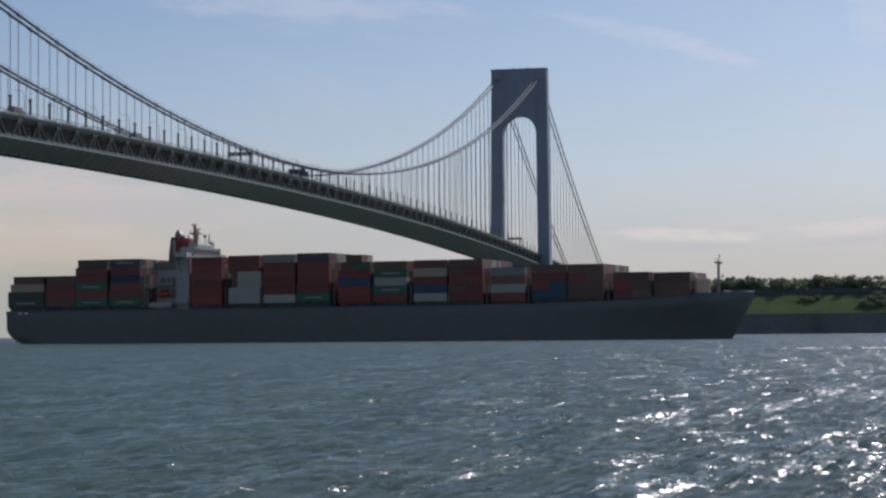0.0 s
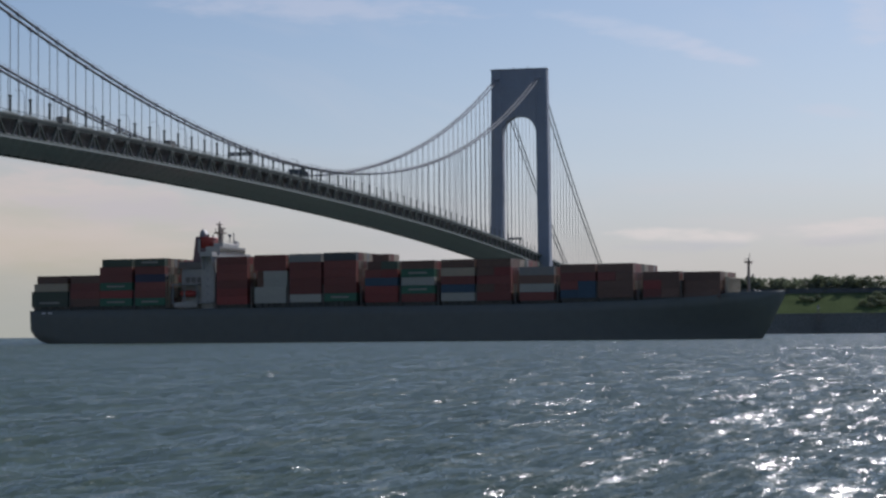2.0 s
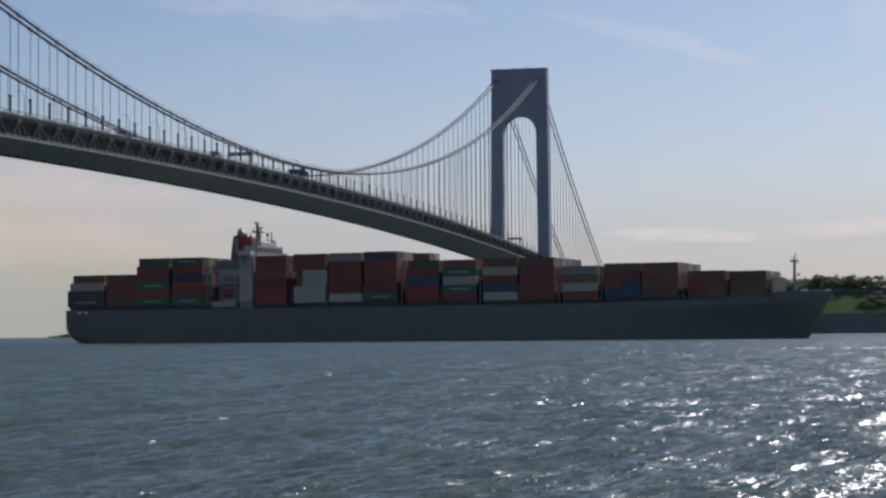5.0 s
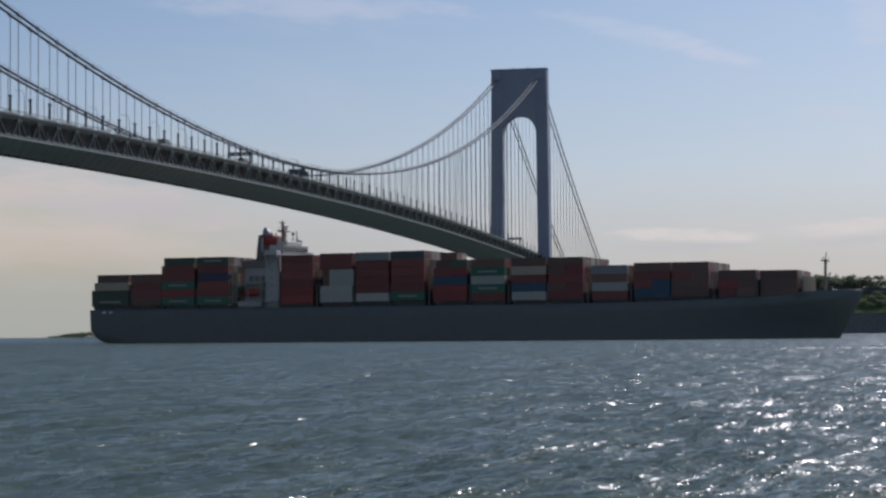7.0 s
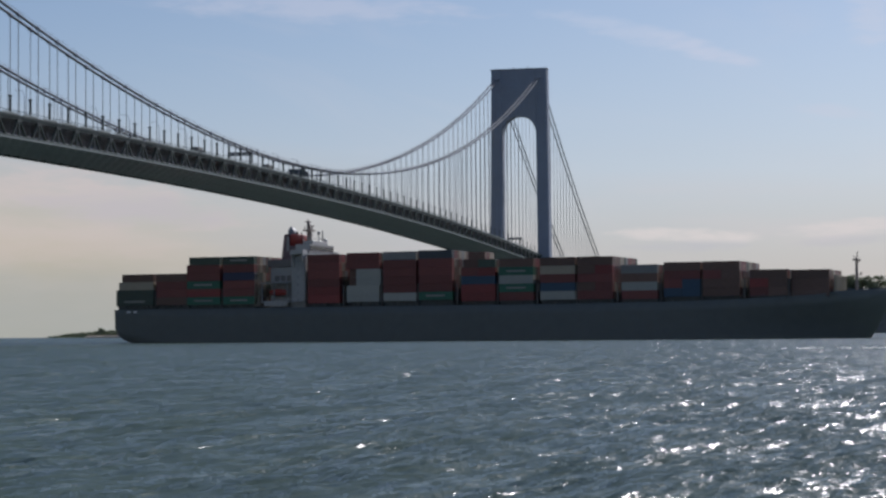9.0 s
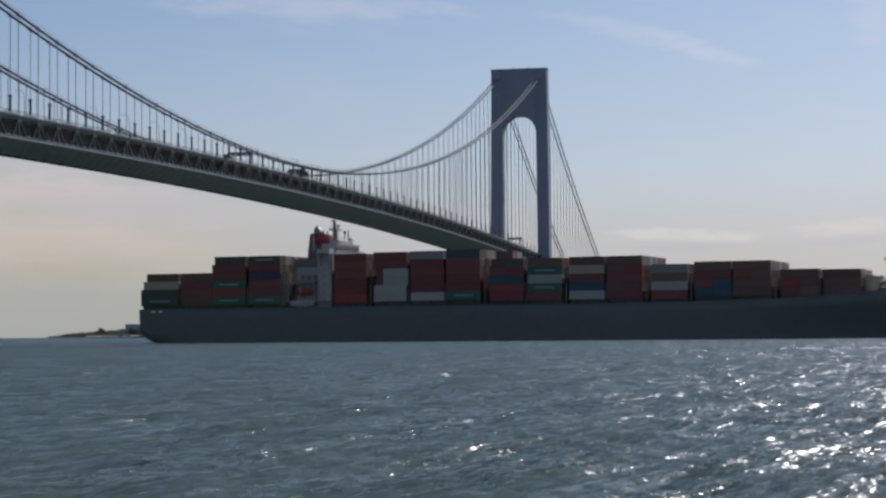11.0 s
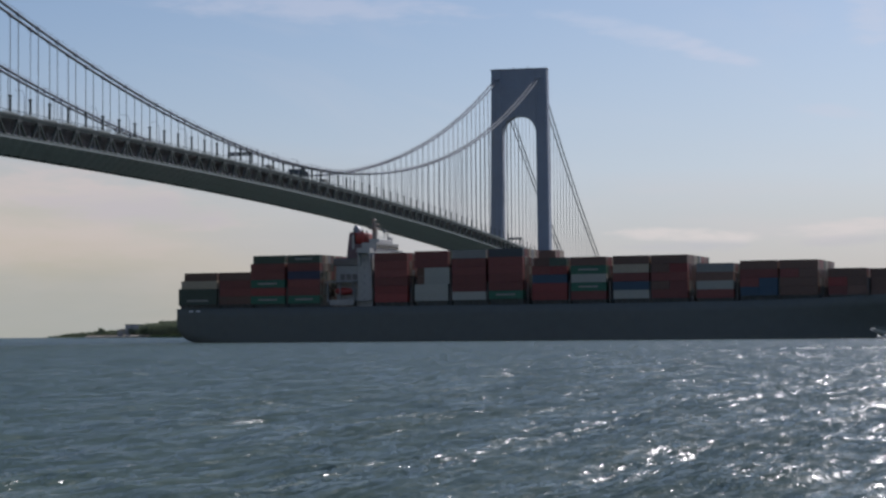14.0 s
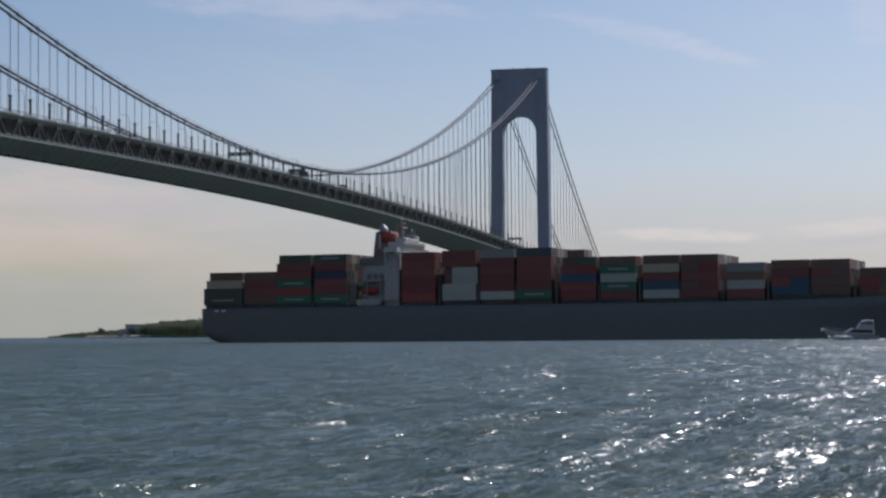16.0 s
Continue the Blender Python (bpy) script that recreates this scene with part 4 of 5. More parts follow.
    box(bm, -103.9, -1.5, 42.9, -102.7, 1.5, 43.3, 0, 0.06)
    beam(bm, (-101.9, -1.9, 41.6), (-101.9, 1.9, 41.6), 0.3, 0.4)
    tube(bm, [(-101.9, 0, 40.2), (-101.9, 0, 41.6)], 0.3, 6)
    beam(bm, (-102.1, -1.4, 38.4), (-102.1, 1.4, 38.4), 0.3, 0.4)
    for y in (-2.4, 2.4):
        tube(bm, [(-103.6, y, 40.0), (-103.6, y, 41.4)], 0.14, 5)
        beam(bm, (-102.9, 0, 38.2), (-102.9, y, 39.8), 0.2, 0.2)
    part("radar_mast", bm, M_MAST, ship, "grey radar mast with scanners")
    bm = bmesh.new()
    tube(bm, [(-99.6, 1.0, 35.9), (-99.6, 1.0, 38.9)], 0.18, 6)
    box(bm, -100.1, 0.5, 38.4, -99.1, 1.5, 39.5, 0, 0.2)
    part("aerial", bm, M_GREY, ship)
    bm = bmesh.new()
    tube(bm, [(-99.8, 4.6, 35.9), (-99.8, 4.6, 40.1)], [0.3, 0.18], 6)
    beam(bm, (-99.8, 4.0, 38.0), (-99.8, 6.0, 38.0), 0.12, 0.12)
    part("aerial", bm, M_GREY, ship)
    bm = bmesh.new()
    loft(bm, [[(-100.2 + r * math.cos(a), 7.6 + r * math.sin(a), z) for a in [2 * math.pi * k / 10 for k in range(10)]] for z, r in ((34.5, 0.7), (35.2, 0.7), (35.6, 1.0), (36.2, 1.15), (36.8, 0.95), (37.2, 0.4))])
    part("satellite_dome", bm, M_WHITE, ship, smooth=True)
    # funnel: mauve-grey body with a tall after part, red uptake casing before it, pale hood leaning aft
    bm = bmesh.new()
    loft(bm, [[(x, y, z) for x, y in ((-111.6 + k, -5.0), (-104.9, -5.0), (-104.9, 3.4), (-111.6 + k, 3.4))] for z, k in ((29.2, 0), (34.4, 0.5))])
    loft(bm, [[(x, y, z) for x, y in ((-111.1 + k, -4.9), (-109.3 + k, -4.9), (-109.3 + k, 3.3), (-111.1 + k, 3.3))] for z, k in ((34.4, 0), (38.2, 0.5), (38.6, 0.8))])
    fun = part("funnel", bm, M_FUNNEL, ship, "mauve-grey funnel with a red casing and a grey hood")
    bm = bmesh.new()
    box(bm, -109.5, -5.06, 32.6, -108.6, -4.94, 37.6, 0, 0.03)
    part("funnel_mark", bm, M_WHITE, fun, "pale painted mark")
    bm = bmesh.new()
    cx, cy, hx, hy, rad = -106.9, -0.8, 2.1, 4.0, 1.2
    outline = [(sx * (hx - rad) + rad * math.cos(a), sy * (hy - rad) + rad * math.sin(a)) for sx, sy, q in ((1, 1, 0), (-1, 1, 1), (-1, -1, 2), (1, -1, 3)) for a in [(q + k / 4) * math.pi / 2 for k in range(5)]]
    loft(bm, [[(cx + x * f, cy + y * f, z) for x, y in outline] for z, f in ((34.2, 1.0), (37.9, 1.0), (38.3, 0.95), (38.5, 0.8))])
    part("uptake_casing", bm, M_RED, fun, "bright red rounded casing", True)
    for y in (-3.0, 0.6):
        bm = bmesh.new()
        tube(bm, [(-106.2, y, 38.2), (-106.2, y, 39.4)], 0.28, 8)
        part("exhaust_stub", bm, M_BLACK, fun)
    bm = bmesh.new()
    loft(bm, [[(cx + rx * math.cos(q), -1.0 + 2.6 * ry * math.sin(q), z + 0.5 * math.cos(q)) for q in [2 * math.pi * k / 14 for k in range(14)]] for cx, z, rx, ry in ((-108.7, 37.9, 1.6, 1.0), (-109.0, 39.0, 1.5, 0.95), (-109.3, 40.0, 1.2, 0.8), (-109.7, 40.8, 0.7, 0.5), (-109.9, 41.1, 0.3, 0.2))])
    part("exhaust_pipe", bm, M_GREY, fun, "pale grey exhaust hood", True)


def make_bow(ship):
    bm = bmesh.new()
    # forecastle deck and a breakwater
    pts = [(x, half_beam(x, 13.5) - 0.35) for x in (85.5, 88, 92, 96, 99, 101, 102.5)]
    vs = [bm.verts.new((x, -y, 14.2)) for x, y in pts] + [bm.verts.new((x, y, 14.2)) for x, y in reversed(pts)]
    top = bm.faces.new(vs)
    bmesh.ops.extrude_face_region(bm, geom=[top])
    bmesh.ops.translate(bm, verts=[v for v in bm.verts if v.index >= 0][-len(vs):], vec=(0, 0, -0.3))
    part("forecastle_deck", bm, M_DECK, ship)
    bm = bmesh.new()
    loft(bm, [[(86.4, -10.4, z), (86.4, 10.4, z), (86.9, 10.4, z), (86.9, -10.4, z)] for z in (14.0, 20.4)])
    for k in range(9):
        y = -9.6 + k * 2.4
        box(bm, 86.9, y - 0.12, 14.2, 87.15, y + 0.12, 20.3)
    part("breakwater", bm, C_PAINT["tan"], ship, "pale breakwater plate before the boxes")
    bm = bmesh.new()
    tube(bm, [(92.0, 0, 14.2), (92.0, 0, 26.0)], [0.55, 0.4], 8)
    tube(bm, [(92.0, 0, 26.0), (92.4, 0, 28.2)], 0.15, 6)
    box(bm, 90.9, -1.9, 25.2, 93.1, 1.9, 25.6)
    for y in (-1.6, 1.6):
        for x in (91.2, 92.8):
            beam(bm, (x, y, 25.5), (x, y, 26.5), 0.08, 0.08, up=(1, 0, 0))
    beam(bm, (91.2, -1.6, 26.5), (92.8, -1.6, 26.5), 0.1, 0.1)
    beam(bm, (92.0, 0, 24.0), (93.2, 0, 25.4), 0.15, 0.15)
    beam(bm, (92.0, 0, 20.2), (93.6, 0, 20.9), 0.12, 0.12)
    tube(bm, [(93.4, 0, 20.5), (93.4, 0, 21.4)], 0.3, 6)
    part("foremast", bm, M_MAST, ship, "brown foremast with a lookout platform")
    bm = bmesh.new()
    for y in (-3.4, 3.4):
        box(bm, 93.0, y - 1.2, 14.2, 96.0, y + 1.2, 15.7, 0, 0.2)
        tube(bm, [(94.5, y - 1.4, 15.2), (94.5, y + 1.4, 15.2)], 0.9, 10)
    part("windlass", bm, M_DECK, ship)
    # fairlead marks on the stern quarter
    bm = bmesh.new()
    for x in (-168.3, -165.6):
        box(bm, x, -16.3, 10.9, x + 1.6, -15.6, 11.5, 0, 0.1)
    part("fairlead", bm, M_FAIRLEAD, ship, "white-painted fairlead")


SHIP = make_ship()

# ---------------------------------------------------------------- motor boat
BOAT_END = Vector((-330.8, -275.6, 0.0))


def make_boat():
    b = thing("motor_boat", "small white flybridge motor cruiser throwing up white spray", "boat")
    bm = bmesh.new()
    rings = []
    for x, w, keel, top in ((-6.0, 1.9, -0.3, 1.1), (-3, 2.1, -0.4, 1.2), (0, 2.15, -0.35, 1.4), (3, 1.8, 0.0, 1.75), (5.2, 1.0, 0.7, 2.1), (6.8, 0.08, 1.7, 2.35)):
        rings.append([(x, -w, top), (x, -w * 0.9, keel + (top - keel) * 0.45), (x, 0, keel), (x, w * 0.9, keel + (top - keel) * 0.45), (x, w, top)])
    loft(bm, rings)
    part("hull", bm, M_GELCOAT, b, smooth=False)
    bm = bmesh.new()
    loft(bm, [[(x0, -w, z), (x1, -w, z), (x1, w, z), (x0, w, z)] for z, x0, x1, w in ((1.3, -4.9, 2.6, 1.6), (2.5, -4.9, 0.4, 1.45), (2.7, -4.9, 0.2, 1.45))])
    cab = part("cabin", bm, M_GELCOAT, b)
    bm = bmesh.new()
    for s in (-1, 1):
        vs = [bm.verts.new(p) for p in ((-4.3, s * 1.62, 1.7), (1.2, s * 1.60, 1.7), (0.3, s * 1.52, 2.35), (-4.3, s * 1.52, 2.35))]
        bm.faces.new(vs)
        bmesh.ops.solidify(bm, geom=bm.faces[:], thickness=0.02)
    part("cabin_window", bm, M_GLASS, cab)
    bm = bmesh.new()
    loft(bm, [[(x0, -w, z), (x1, -w, z), (x1, w, z), (x0, w, z)] for z, x0, x1, w in ((2.7, -4.8, -0.9, 1.35), (3.6, -4.7, -1.6, 1.3))])
    fly = part("flybridge", bm, M_GELCOAT, b)
    bm = bmesh.new()
    box(bm, -4.8, -1.2, 4.48, -2.3, 1.2, 4.62, 0, 0.04)
    for x in (-4.6, -2.5):
        for y in (-1.2, 1.2):
            beam(bm, (x, y * 0.95, 3.5), (x, y * 0.9, 4.5), 0.07, 0.07, up=(1, 0, 0))
    tube(bm, [(-3.4, 0, 4.6), (-3.4, 0, 4.95)], 0.12, 6)
    part("canopy", bm, M_FOAM, fly)
    bm = bmesh.new()
    loft(bm, [[(x0, -w, z), (x1, -w, z), (x1, w, z), (x0, w, z)] for z, x0, x1, w in ((3.58, -4.6, -1.3, 1.16), (4.47, -4.6, -2.4, 1.1))])
    part("flybridge_screen", bm, M_CLEAR, fly, "tinted clear vinyl screen")
    bm = bmesh.new()
    tube(bm, [(6.2, 0, 2.25), (6.9, 0, 2.42), (7.25, 0, 2.3), (7.3, 0, 1.95)], 0.1, 6)
    box(bm, 7.05, -0.32, 1.8, 7.3, 0.32, 2.1, 0, 0.05)
    part("anchor", bm, M_FOAM, b, "bright galvanised bow anchor")
    bm = bmesh.new()
    for s in (-1, 1):
        pts = [(0.5, s * 2.05, 2.0), (3, s * 1.75, 2.3), (5.2, s * 0.95, 2.6), (6.9, 0, 2.85)]
        tube(bm, pts, 0.025, 5)
        for p in pts:
            beam(bm, (p[0], p[1], p[2] - 0.6), p, 0.03, 0.03, up=(1, 0, 0))
    part("bow_rail", bm, M_PALE, b)
    rng = random.Random(3)
    for s in (-1, 1):
        bm = bmesh.new()
        for k in range(260):
            x = rng.uniform(-7, 3.0) if k < 65 else rng.uniform(0.6, 4.9)
            y = s * (1.9 + (3.2 - x) * 0.16 + rng.uniform(0, 1.3))
            r = rng.uniform(0.2, 0.5) if k >= 65 else rng.uniform(0.1, 0.3)
            flake(bm, rng, (x, y, rng.uniform(0, 0.7 if k >= 65 else 0.2)), r, r * 0.6)
        part("spray", bm, M_FOAM, b, "white spray along the hull", True)
    bm = bmesh.new()
    for k in range(150):
        x = -6 - 34 * rng.random() ** 1.3
        y = rng.gauss(0, 0.9 + (-6 - x) * 0.05)
        flake(bm, rng, (x, y, 0.05), rng.uniform(0.3, 0.8), rng.uniform(0.12, 0.4))
    part("wake", bm, M_FOAM, b, "white foaming wake", True)
    b.scale = (1.14, 1.14, 1.14)
    return b


BOAT = make_boat()

# ---------------------------------------------------------------- trucks on the bridge


def make_truck():
    t = thing("box_truck", "pale box truck driving along the bridge roadway", "truck", group="trucks on the bridge")
    bm = bmesh.new()
    box(bm, -4.2, -1.25, 1.1, 2.2, 1.25, 3.9, 0, 0.06)
    part("cargo_box", bm, M_TRUCK, t)
    bm = bmesh.new()
    loft(bm, [[(2.4, -1.15, z), (x, -1.15, z), (x, 1.15, z), (2.4, 1.15, z)] for z, x in ((0.6, 4.6), (1.7, 4.6), (2.9, 3.9))])
    cabn = part("cab", bm, M_TRUCK, t)
    bm = bmesh.new()
    box(bm, 4.1, -1.0, 1.8, 4.45, 1.0, 2.5)
    part("windscreen", bm, M_GLASS, cabn)
    bm = bmesh.new()
    box(bm, -4.1, -0.5, 0.6, 4.2, 0.5, 1.1)
    part("chassis", bm, M_BLACK, t)
    for x in (-2.8, 3.3):
        for y in (-1.0, 1.0):
            bm = bmesh.new()
            tube(bm, [(x, y - 0.15, 0.5), (x, y + 0.15, 0.5)], 0.5, 12)
            part("wheel", bm, M_RUBBER, t)
    return t


def truck_pose(s, v):
    return pose(s, v, chord_z(s) + TOP_H + 0.01, 0, math.degrees(2 * 3.273e-5 * s))


TRUCK_A = make_truck()
TRUCK_B = copy_thing(TRUCK_A, truck_pose(-170.0, -10.0))

# ---------------------------------------------------------------- trees


def leaf_crown(rng, height, width, low, n, size):
    """Many small leaf clumps about lobes of uneven size."""
    bm = bmesh.new()
    lobes = []
    for k in range(64):
        a, z = rng.uniform(0, 6.28), rng.uniform(low, 1.0)
        r = width * 0.43 * (1 - 0.7 * abs(z - 0.5)) * rng.random() ** 0.5
        lobes.append((Vector((r * math.cos(a), r * math.sin(a), z * height * 0.86)), width * rng.uniform(0.06, 0.13)))
    for k in range(n):
        c, r = rng.choice(lobes)
        d = Vector((rng.gauss(0, 1), rng.gauss(0, 1), rng.gauss(0, 1))).normalized() * r * rng.uniform(0.75, 1.08)
        p = c + Vector((d.x, d.y, d.z * 0.8))
        u = Vector((rng.gauss(0, 1), rng.gauss(0, 1), rng.gauss(0, 1))).normalized()
        w = u.cross(Vector((rng.gauss(0, 1), rng.gauss(0, 1), rng.gauss(0, 1)))).normalized()
        s = size * rng.uniform(0.6, 1.3)
        bm.faces.new([bm.verts.new(p + u * s), bm.verts.new(p + w * s * 0.7), bm.verts.new(p - u * s), bm.verts.new(p - w * s * 0.7)])
    return bm, lobes


def make_tree(seed, height, width, low, n, m, label):
    rng = random.Random(seed)
    t = thing("tree", label, "tree", m, "trees on the far shore")
    crown, lobes = leaf_crown(rng, height, width, low, n, 0.58)
    bm = bmesh.new()
    tube(bm, [(0, 0, -1.0), (0.1, 0, height * 0.3), (0, 0.15, height * 0.75)], [0.45, 0.35, 0.1], 7)
    for c, r in lobes[:7]:
        tube(bm, [(0.05, 0, height * 0.28), tuple(c * 0.6 + Vector((0, 0, height * 0.18))), tuple(c)], [0.2, 0.13, 0.04], 5)
    part("trunk", bm, M_BARK, t)
    part("crown", crown, M_LEAF, t)
    return t


def plant(t, v, d, scale, turn):
    return pose(shore_s(v) + d, v, land_z(v, d) - 0.3, 0, 0, turn) @ Matrix.Diagonal((scale, scale, scale, 1))


def set_tree(src, v, d, scale, turn):
    c = copy_thing(src, Matrix.Identity(4))
    c.matrix_basis = plant(c, v, d, scale, turn)
    return c


def make_trees():
    rng = random.Random(21)
    label = "leafy dark green tree on the far shore"
    kinds = [make_tree(1, 13, 12, 0.25, 1300, plant(None, -235, 92, 1, 0), "round-crowned tall green tree on the far hill"),
             make_tree(2, 11, 12, 0.2, 620, plant(None, -60, 95, 1, 0), label),
             make_tree(3, 12, 9, 0.15, 520, plant(None, -150, 95, 1, 0), label),
             make_tree(4, 15, 6, 0.1, 520, plant(None, -233, 82, 1.12, 0), "slender upright green tree on the far hill"),
             make_tree(5, 9, 12, 0.1, 520, plant(None, -110, 90, 1, 0), "low spreading green tree on the far hill")]
    # the ridge
    v = 30.0
    while v > -420:
        for d in (72, 88):
            set_tree(rng.choice(kinds[1:3] + kinds[4:]), v + rng.uniform(-3, 3), d + rng.uniform(-5, 5), rng.uniform(1.1, 1.3), rng.uniform(0, 360))
        v -= 7.0
    for vv, s in ((-219, 1.3), (-245, 1.22), (-146, 1.25), (-162, 1.3), (-88, 1.2), (-285, 1.2), (-320, 1.2)):
        set_tree(kinds[0], vv, 80, s, vv * 7)
    # scattered on the slope
    for vv, d, s in ((-262, 34, 0.8), (-268, 42, 0.9), (-275, 36, 0.8), (-290, 30, 0.7), (-300, 44, 0.9), (-207, 44, 0.5), (-213, 40, 0.55), (-219, 46, 0.5),
                     (-255, 28, 0.6), (-262, 22, 0.55), (-270, 26, 0.65), (-278, 22, 0.6), (-286, 24, 0.7)):
        bush = set_tree(rng.choice(kinds[1:3] + kinds[4:]), vv, d, s, rng.uniform(0, 360))
        bush.scale = (s * 1.5, s * 1.5, s * 0.8)
    # the low wooded point to the south
    v = 560.0
    while v < 830:
        for d in (14, 30, 50, 74):
            set_tree(rng.choice(kinds[1:3]), v + rng.uniform(-6, 6), d + rng.uniform(-6, 6), rng.uniform(1.25, 1.7), rng.uniform(0, 360))
        v += 10
    for vv, s in ((1030, 1.1), (1040, 1.2), (1022, 0.9)):
        set_tree(kinds[0], vv, 30, s, vv)
    v = 840.0
    while v < 1484:
        k = np.interp(v, [840, 1200, 1460], [1.0, 0.8, 0.35])
        set_tree(rng.choice(kinds[1:3] + kinds[4:]), v, 24 + rng.uniform(-8, 8), k * rng.uniform(0.8, 1.1), rng.uniform(0, 360))
        v += 8


make_trees()


def make_hedge():
    """Dense dark scrub under the ridge trees."""
    rng = random.Random(8)
    bm = bmesh.new()
    for k in range(2600):
        v, d = rng.uniform(-430, 60), rng.uniform(68, 84)
        p = Vector((shore_s(v) + d, v, land_z(v, d) + rng.random() ** 0.7 * (11.0 + 2 * noise.noise((v * 0.06, 0, 0)))))
        u = Vector((rng.gauss(0, 1), rng.gauss(0, 1), rng.gauss(0, 1))).normalized()
        w = u.cross(Vector((rng.gauss(0, 1), rng.gauss(0, 1), rng.gauss(0, 1)))).normalized()
        s = rng.uniform(0.6, 1.2)
        bm.faces.new([bm.verts.new(p + u * s), bm.verts.new(p + w * s * 0.7), bm.verts.new(p - u * s), bm.verts.new(p - w * s * 0.7)])
    ob = new("scrub", link_mesh("scrub", bm, M_LEAF))
    tagged(ob, "dense dark green scrub along the top of the lawn", "scrub", kind="stuff")


make_hedge()


def make_fort_wall():
    """Sea wall of big granite blocks along the foot of the hill."""
    bm = bmesh.new()
    box(bm, 0, -430, -3, 3.4, 60, 15.6)
    for k in range(50):
        v = -428 + k * 10.0
        box(bm, -0.35, v, -3, 0.0, v + 1.4, 15.0)
    box(bm, -0.5, -430, 15.0, 3.6, 60, 16.0)
    ob = new("sea_wall", link_mesh("sea_wall", bm, M_STONE))
    ob.location = (739.0, 0, 0)
    tagged(ob, "dark weathered granite sea wall below the lawn", "wall", kind="structure")


def make_upper_wall():
    """Long low wall of the fort, under the trees along the top of the lawn."""
    bm = bmesh.new()
    vs = list(range(-430, 61, 10))
    loft(bm, [[(shore_s(v) + d, v, z) for d, z in ((65.0, 30.0), (65.0, 36.9), (64.7, 36.9), (64.7, 37.4), (66.6, 37.4), (66.6, 30.0))] for v in vs])
    for v in vs[:-1]:
        s0 = shore_s(v + 5)
        box(bm, s0 + 64.5, v + 4.4, 30.0, s0 + 65.2, v + 5.6, 36.8)
    tagged(new("upper_wall", link_mesh("upper_wall", bm, M_FORT)), "long stone fort wall, coloured dark as in shade, below the ridge trees", "wall", kind="structure")


make_fort_wall()
make_upper_wall()


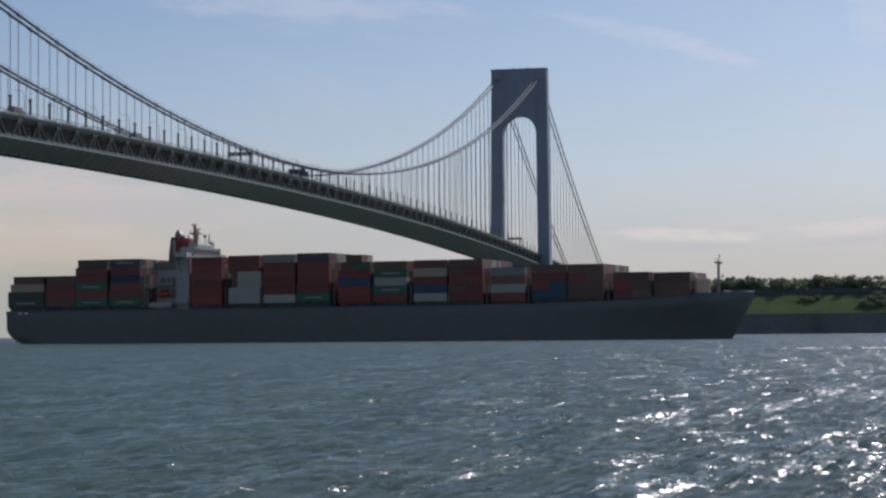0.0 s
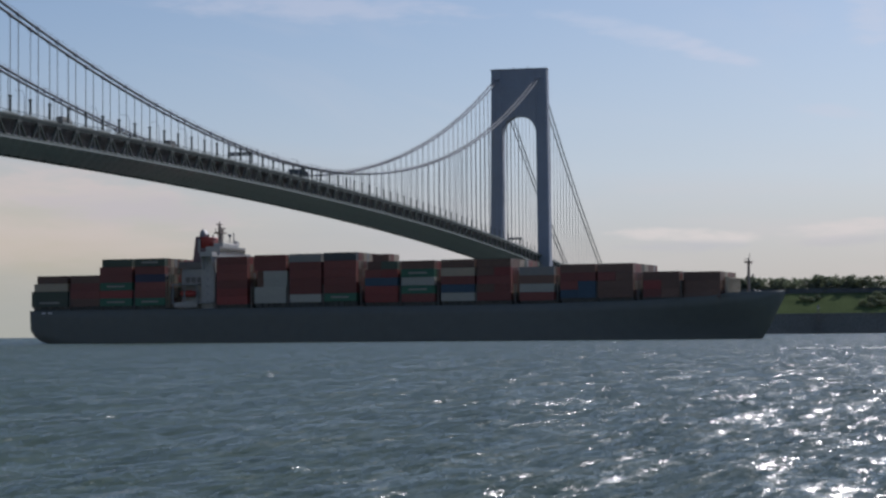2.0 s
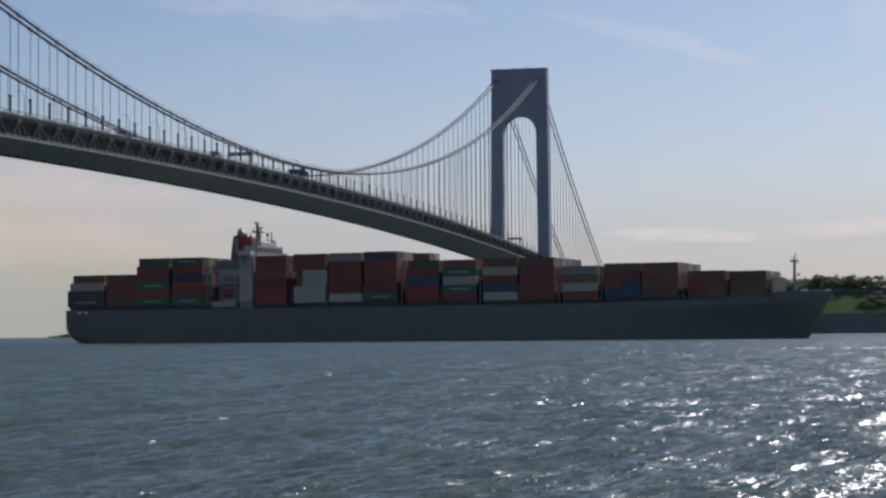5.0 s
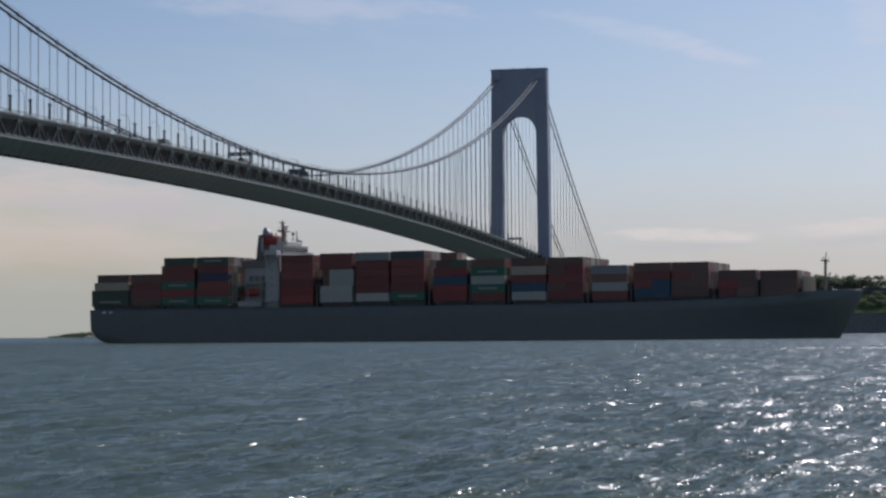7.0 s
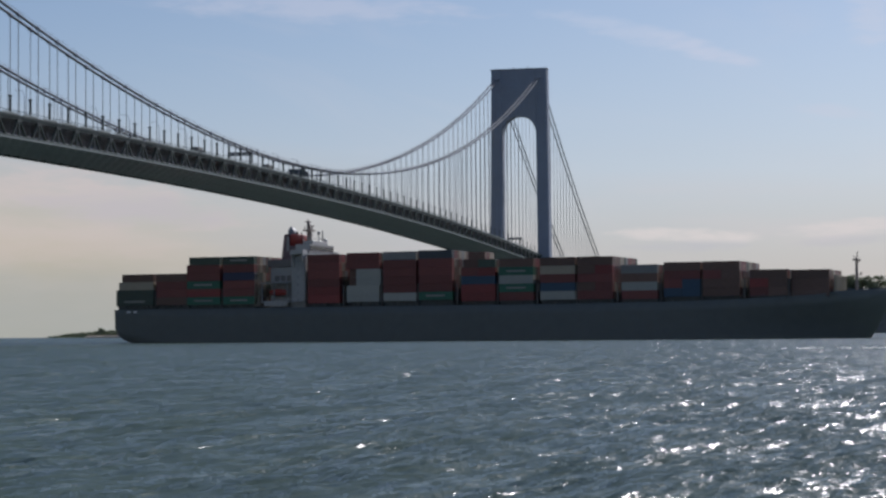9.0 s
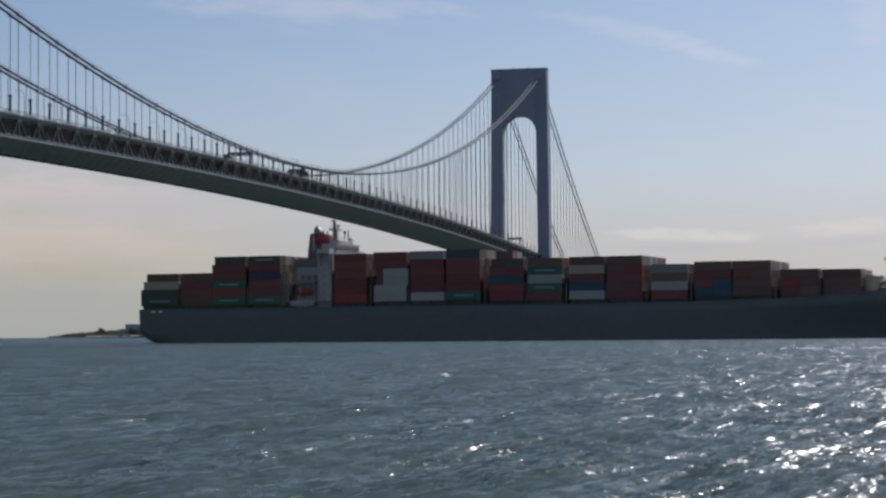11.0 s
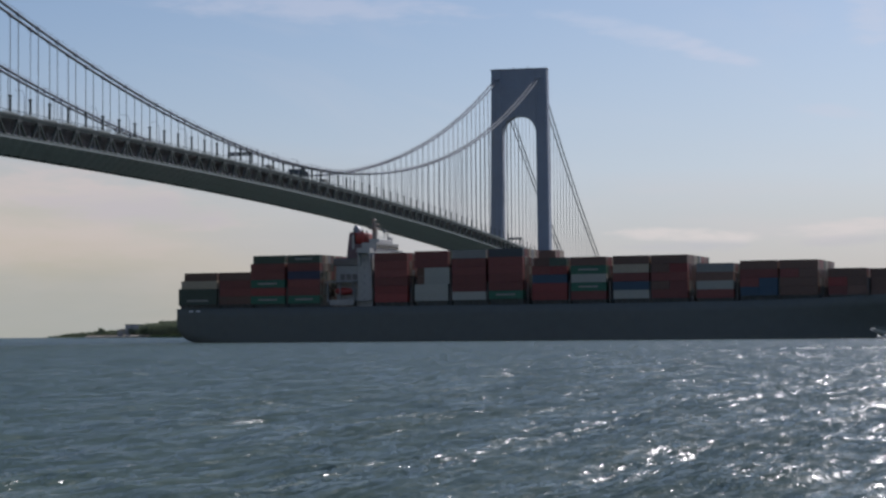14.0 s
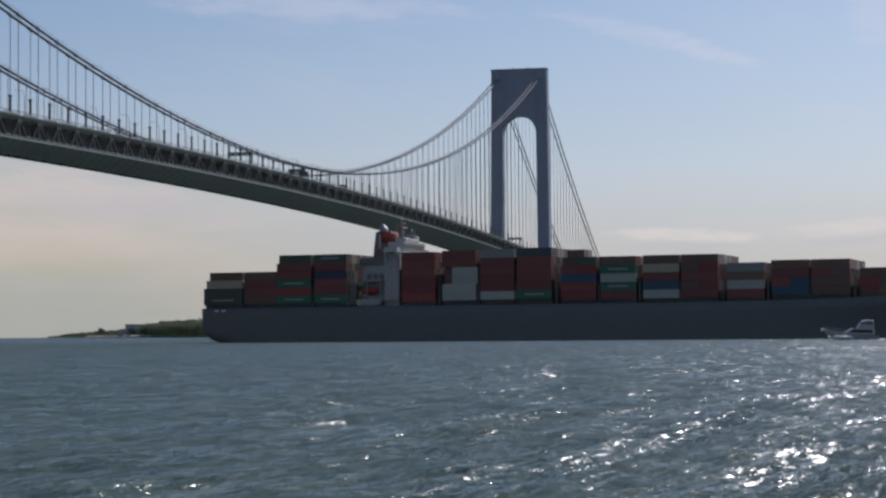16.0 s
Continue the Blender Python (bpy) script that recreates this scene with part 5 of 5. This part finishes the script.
def make_shore_houses():
    h = thing("light_beacon", "dark steel light tower with a whitish lantern before the sea wall", "beacon", pose(735.5, -222, -3.0))
    bm = bmesh.new()
    for sx in (-1, 1):
        for sy in (-1, 1):
            beam(bm, (sx * 1.3, sy * 1.3, 0), (sx * 0.8, sy * 0.8, 22.4), 0.35, 0.35, up=(1, 0, 0))
    for k in range(6):
        z0, z1 = 0.3 + k * 3.6, 3.9 + k * 3.6
        w0, w1 = 1.3 - 0.5 * z0 / 22.4, 1.3 - 0.5 * z1 / 22.4
        for sy in (-1, 1):
            beam(bm, (-w0, sy * w0, z0), (w1, sy * w1, z1), 0.18, 0.18)
            beam(bm, (sy * w0, -w0, z0), (sy * w1, w1, z1), 0.18, 0.18)
        box(bm, -w1, -w1, z1 - 0.12, w1, w1, z1)
    part("post", bm, M_DARKSTEEL, h)
    bm = bmesh.new()
    box(bm, -1.3, -1.3, 22.4, 1.3, 1.3, 22.7)
    tube(bm, [(0, 0, 22.7), (0, 0, 24.9)], 1.0, 10)
    part("lantern", bm, M_GELCOAT, h, "whitish lantern house")
    bm = bmesh.new()
    loft(bm, [[(r * math.cos(2 * math.pi * k / 10), r * math.sin(2 * math.pi * k / 10), z) for k in range(10)] for z, r in ((24.9, 1.25), (25.9, 0.15))])
    part("roof", bm, M_ROOF, h)
    a = thing("apartment_block", "low pale grey block of flats on the distant shore", "building", pose(shore_s(867) + 34, 867, land_z(867, 34) - 0.5))
    bm = bmesh.new()
    box(bm, -8, -14, 0, 8, 14, 16.5, 0, 0.1)
    wl = part("wall", bm, M_BRICK, a)
    for r in range(5):
        for k in range(7):
            bm = bmesh.new()
            box(bm, -8.06, -12.6 + k * 4.0, 1.6 + r * 3.1, -7.96, -11.5 + k * 4.0, 3.0 + r * 3.1)
            part("window", bm, M_GLASS, wl)
    bm = bmesh.new()
    box(bm, -8.4, -14.4, 16.5, 8.4, 14.4, 17.1)
    part("roof", bm, M_ROOF, a)
    c = thing("house", "small dark house with a hipped roof on the distant shore", "building", pose(shore_s(906) + 16, 906, land_z(906, 16) - 0.5))
    bm = bmesh.new()
    box(bm, -6, -7, 0, 6, 7, 8.5, 0, 0.1)
    wl = part("wall", bm, M_BRICK, c)
    for r in range(2):
        for k in range(4):
            bm = bmesh.new()
            box(bm, -6.06, -5.8 + k * 3.2, 1.6 + r * 3.6, -5.96, -4.4 + k * 3.2, 3.4 + r * 3.6)
            part("window", bm, M_GLASS, wl)
    bm = bmesh.new()
    loft(bm, [[(-6.6, -7.6, 8.5), (6.6, -7.6, 8.5), (6.6, 7.6, 8.5), (-6.6, 7.6, 8.5)], [(-0.3, -3.0, 12.0), (0.3, -3.0, 12.0), (0.3, 3.0, 12.0), (-0.3, 3.0, 12.0)]])
    part("roof", bm, M_ROOF, c)
    bm = bmesh.new()
    vs = list(range(780, 1120, 20))
    loft(bm, [[(shore_s(v) - 6, v, -0.3), (shore_s(v) + 2, v, 1.3), (shore_s(v) + 12, v, 2.6 + land_z(v, 3)), (shore_s(v) + 12, v, -1.0)] for v in vs])
    tagged(new("beach", link_mesh("beach", bm, M_SAND, True)), "narrow strip of pale sand along the distant shore", "beach", kind="structure")


make_shore_houses()


# ---------------------------------------------------------------- what moves
def motions():
    head = Vector((math.cos(radians(SHIP_HEAD)), math.sin(radians(SHIP_HEAD)), 0))
    walk(SHIP, [(t, pose(*(SHIP_START + head * SHIP_V * t), 0, 0, SHIP_HEAD)) for t in (0.0, 4.0, 8.0, 12.0, 16.0)])
    left = Vector((-VIEW.y, VIEW.x, 0)).normalized()
    turn = math.degrees(math.atan2(left.y, left.x))
    walk(BOAT, [(t, pose(*(BOAT_END + left * 6.63 * (t - 16.0)), 0, -2.0, turn)) for t in (0.0, 8.0, 16.0)])
    walk(TRUCK_A, [(t, truck_pose(-275.0 + 19.1 * t, -10.0)) for t in (0.0, 4.0, 8.0, 12.0, 16.0)])
    walk(TRUCK_B, [(t, truck_pose(-170.0 + 17.8 * t, -10.0)) for t in (0.0, 4.0, 8.0, 12.0, 16.0)])
    # the chop runs along the shore and a little towards it
    drift = Vector((math.cos(WAVE_WAY), math.sin(WAVE_WAY), 0)) * 1.4
    walk(WATER, [(t, Matrix.Translation(Vector((EYE.x, EYE.y, 0)) + drift * (t - 8.0))) for t in (0.0, 8.0, 16.0)])


motions()
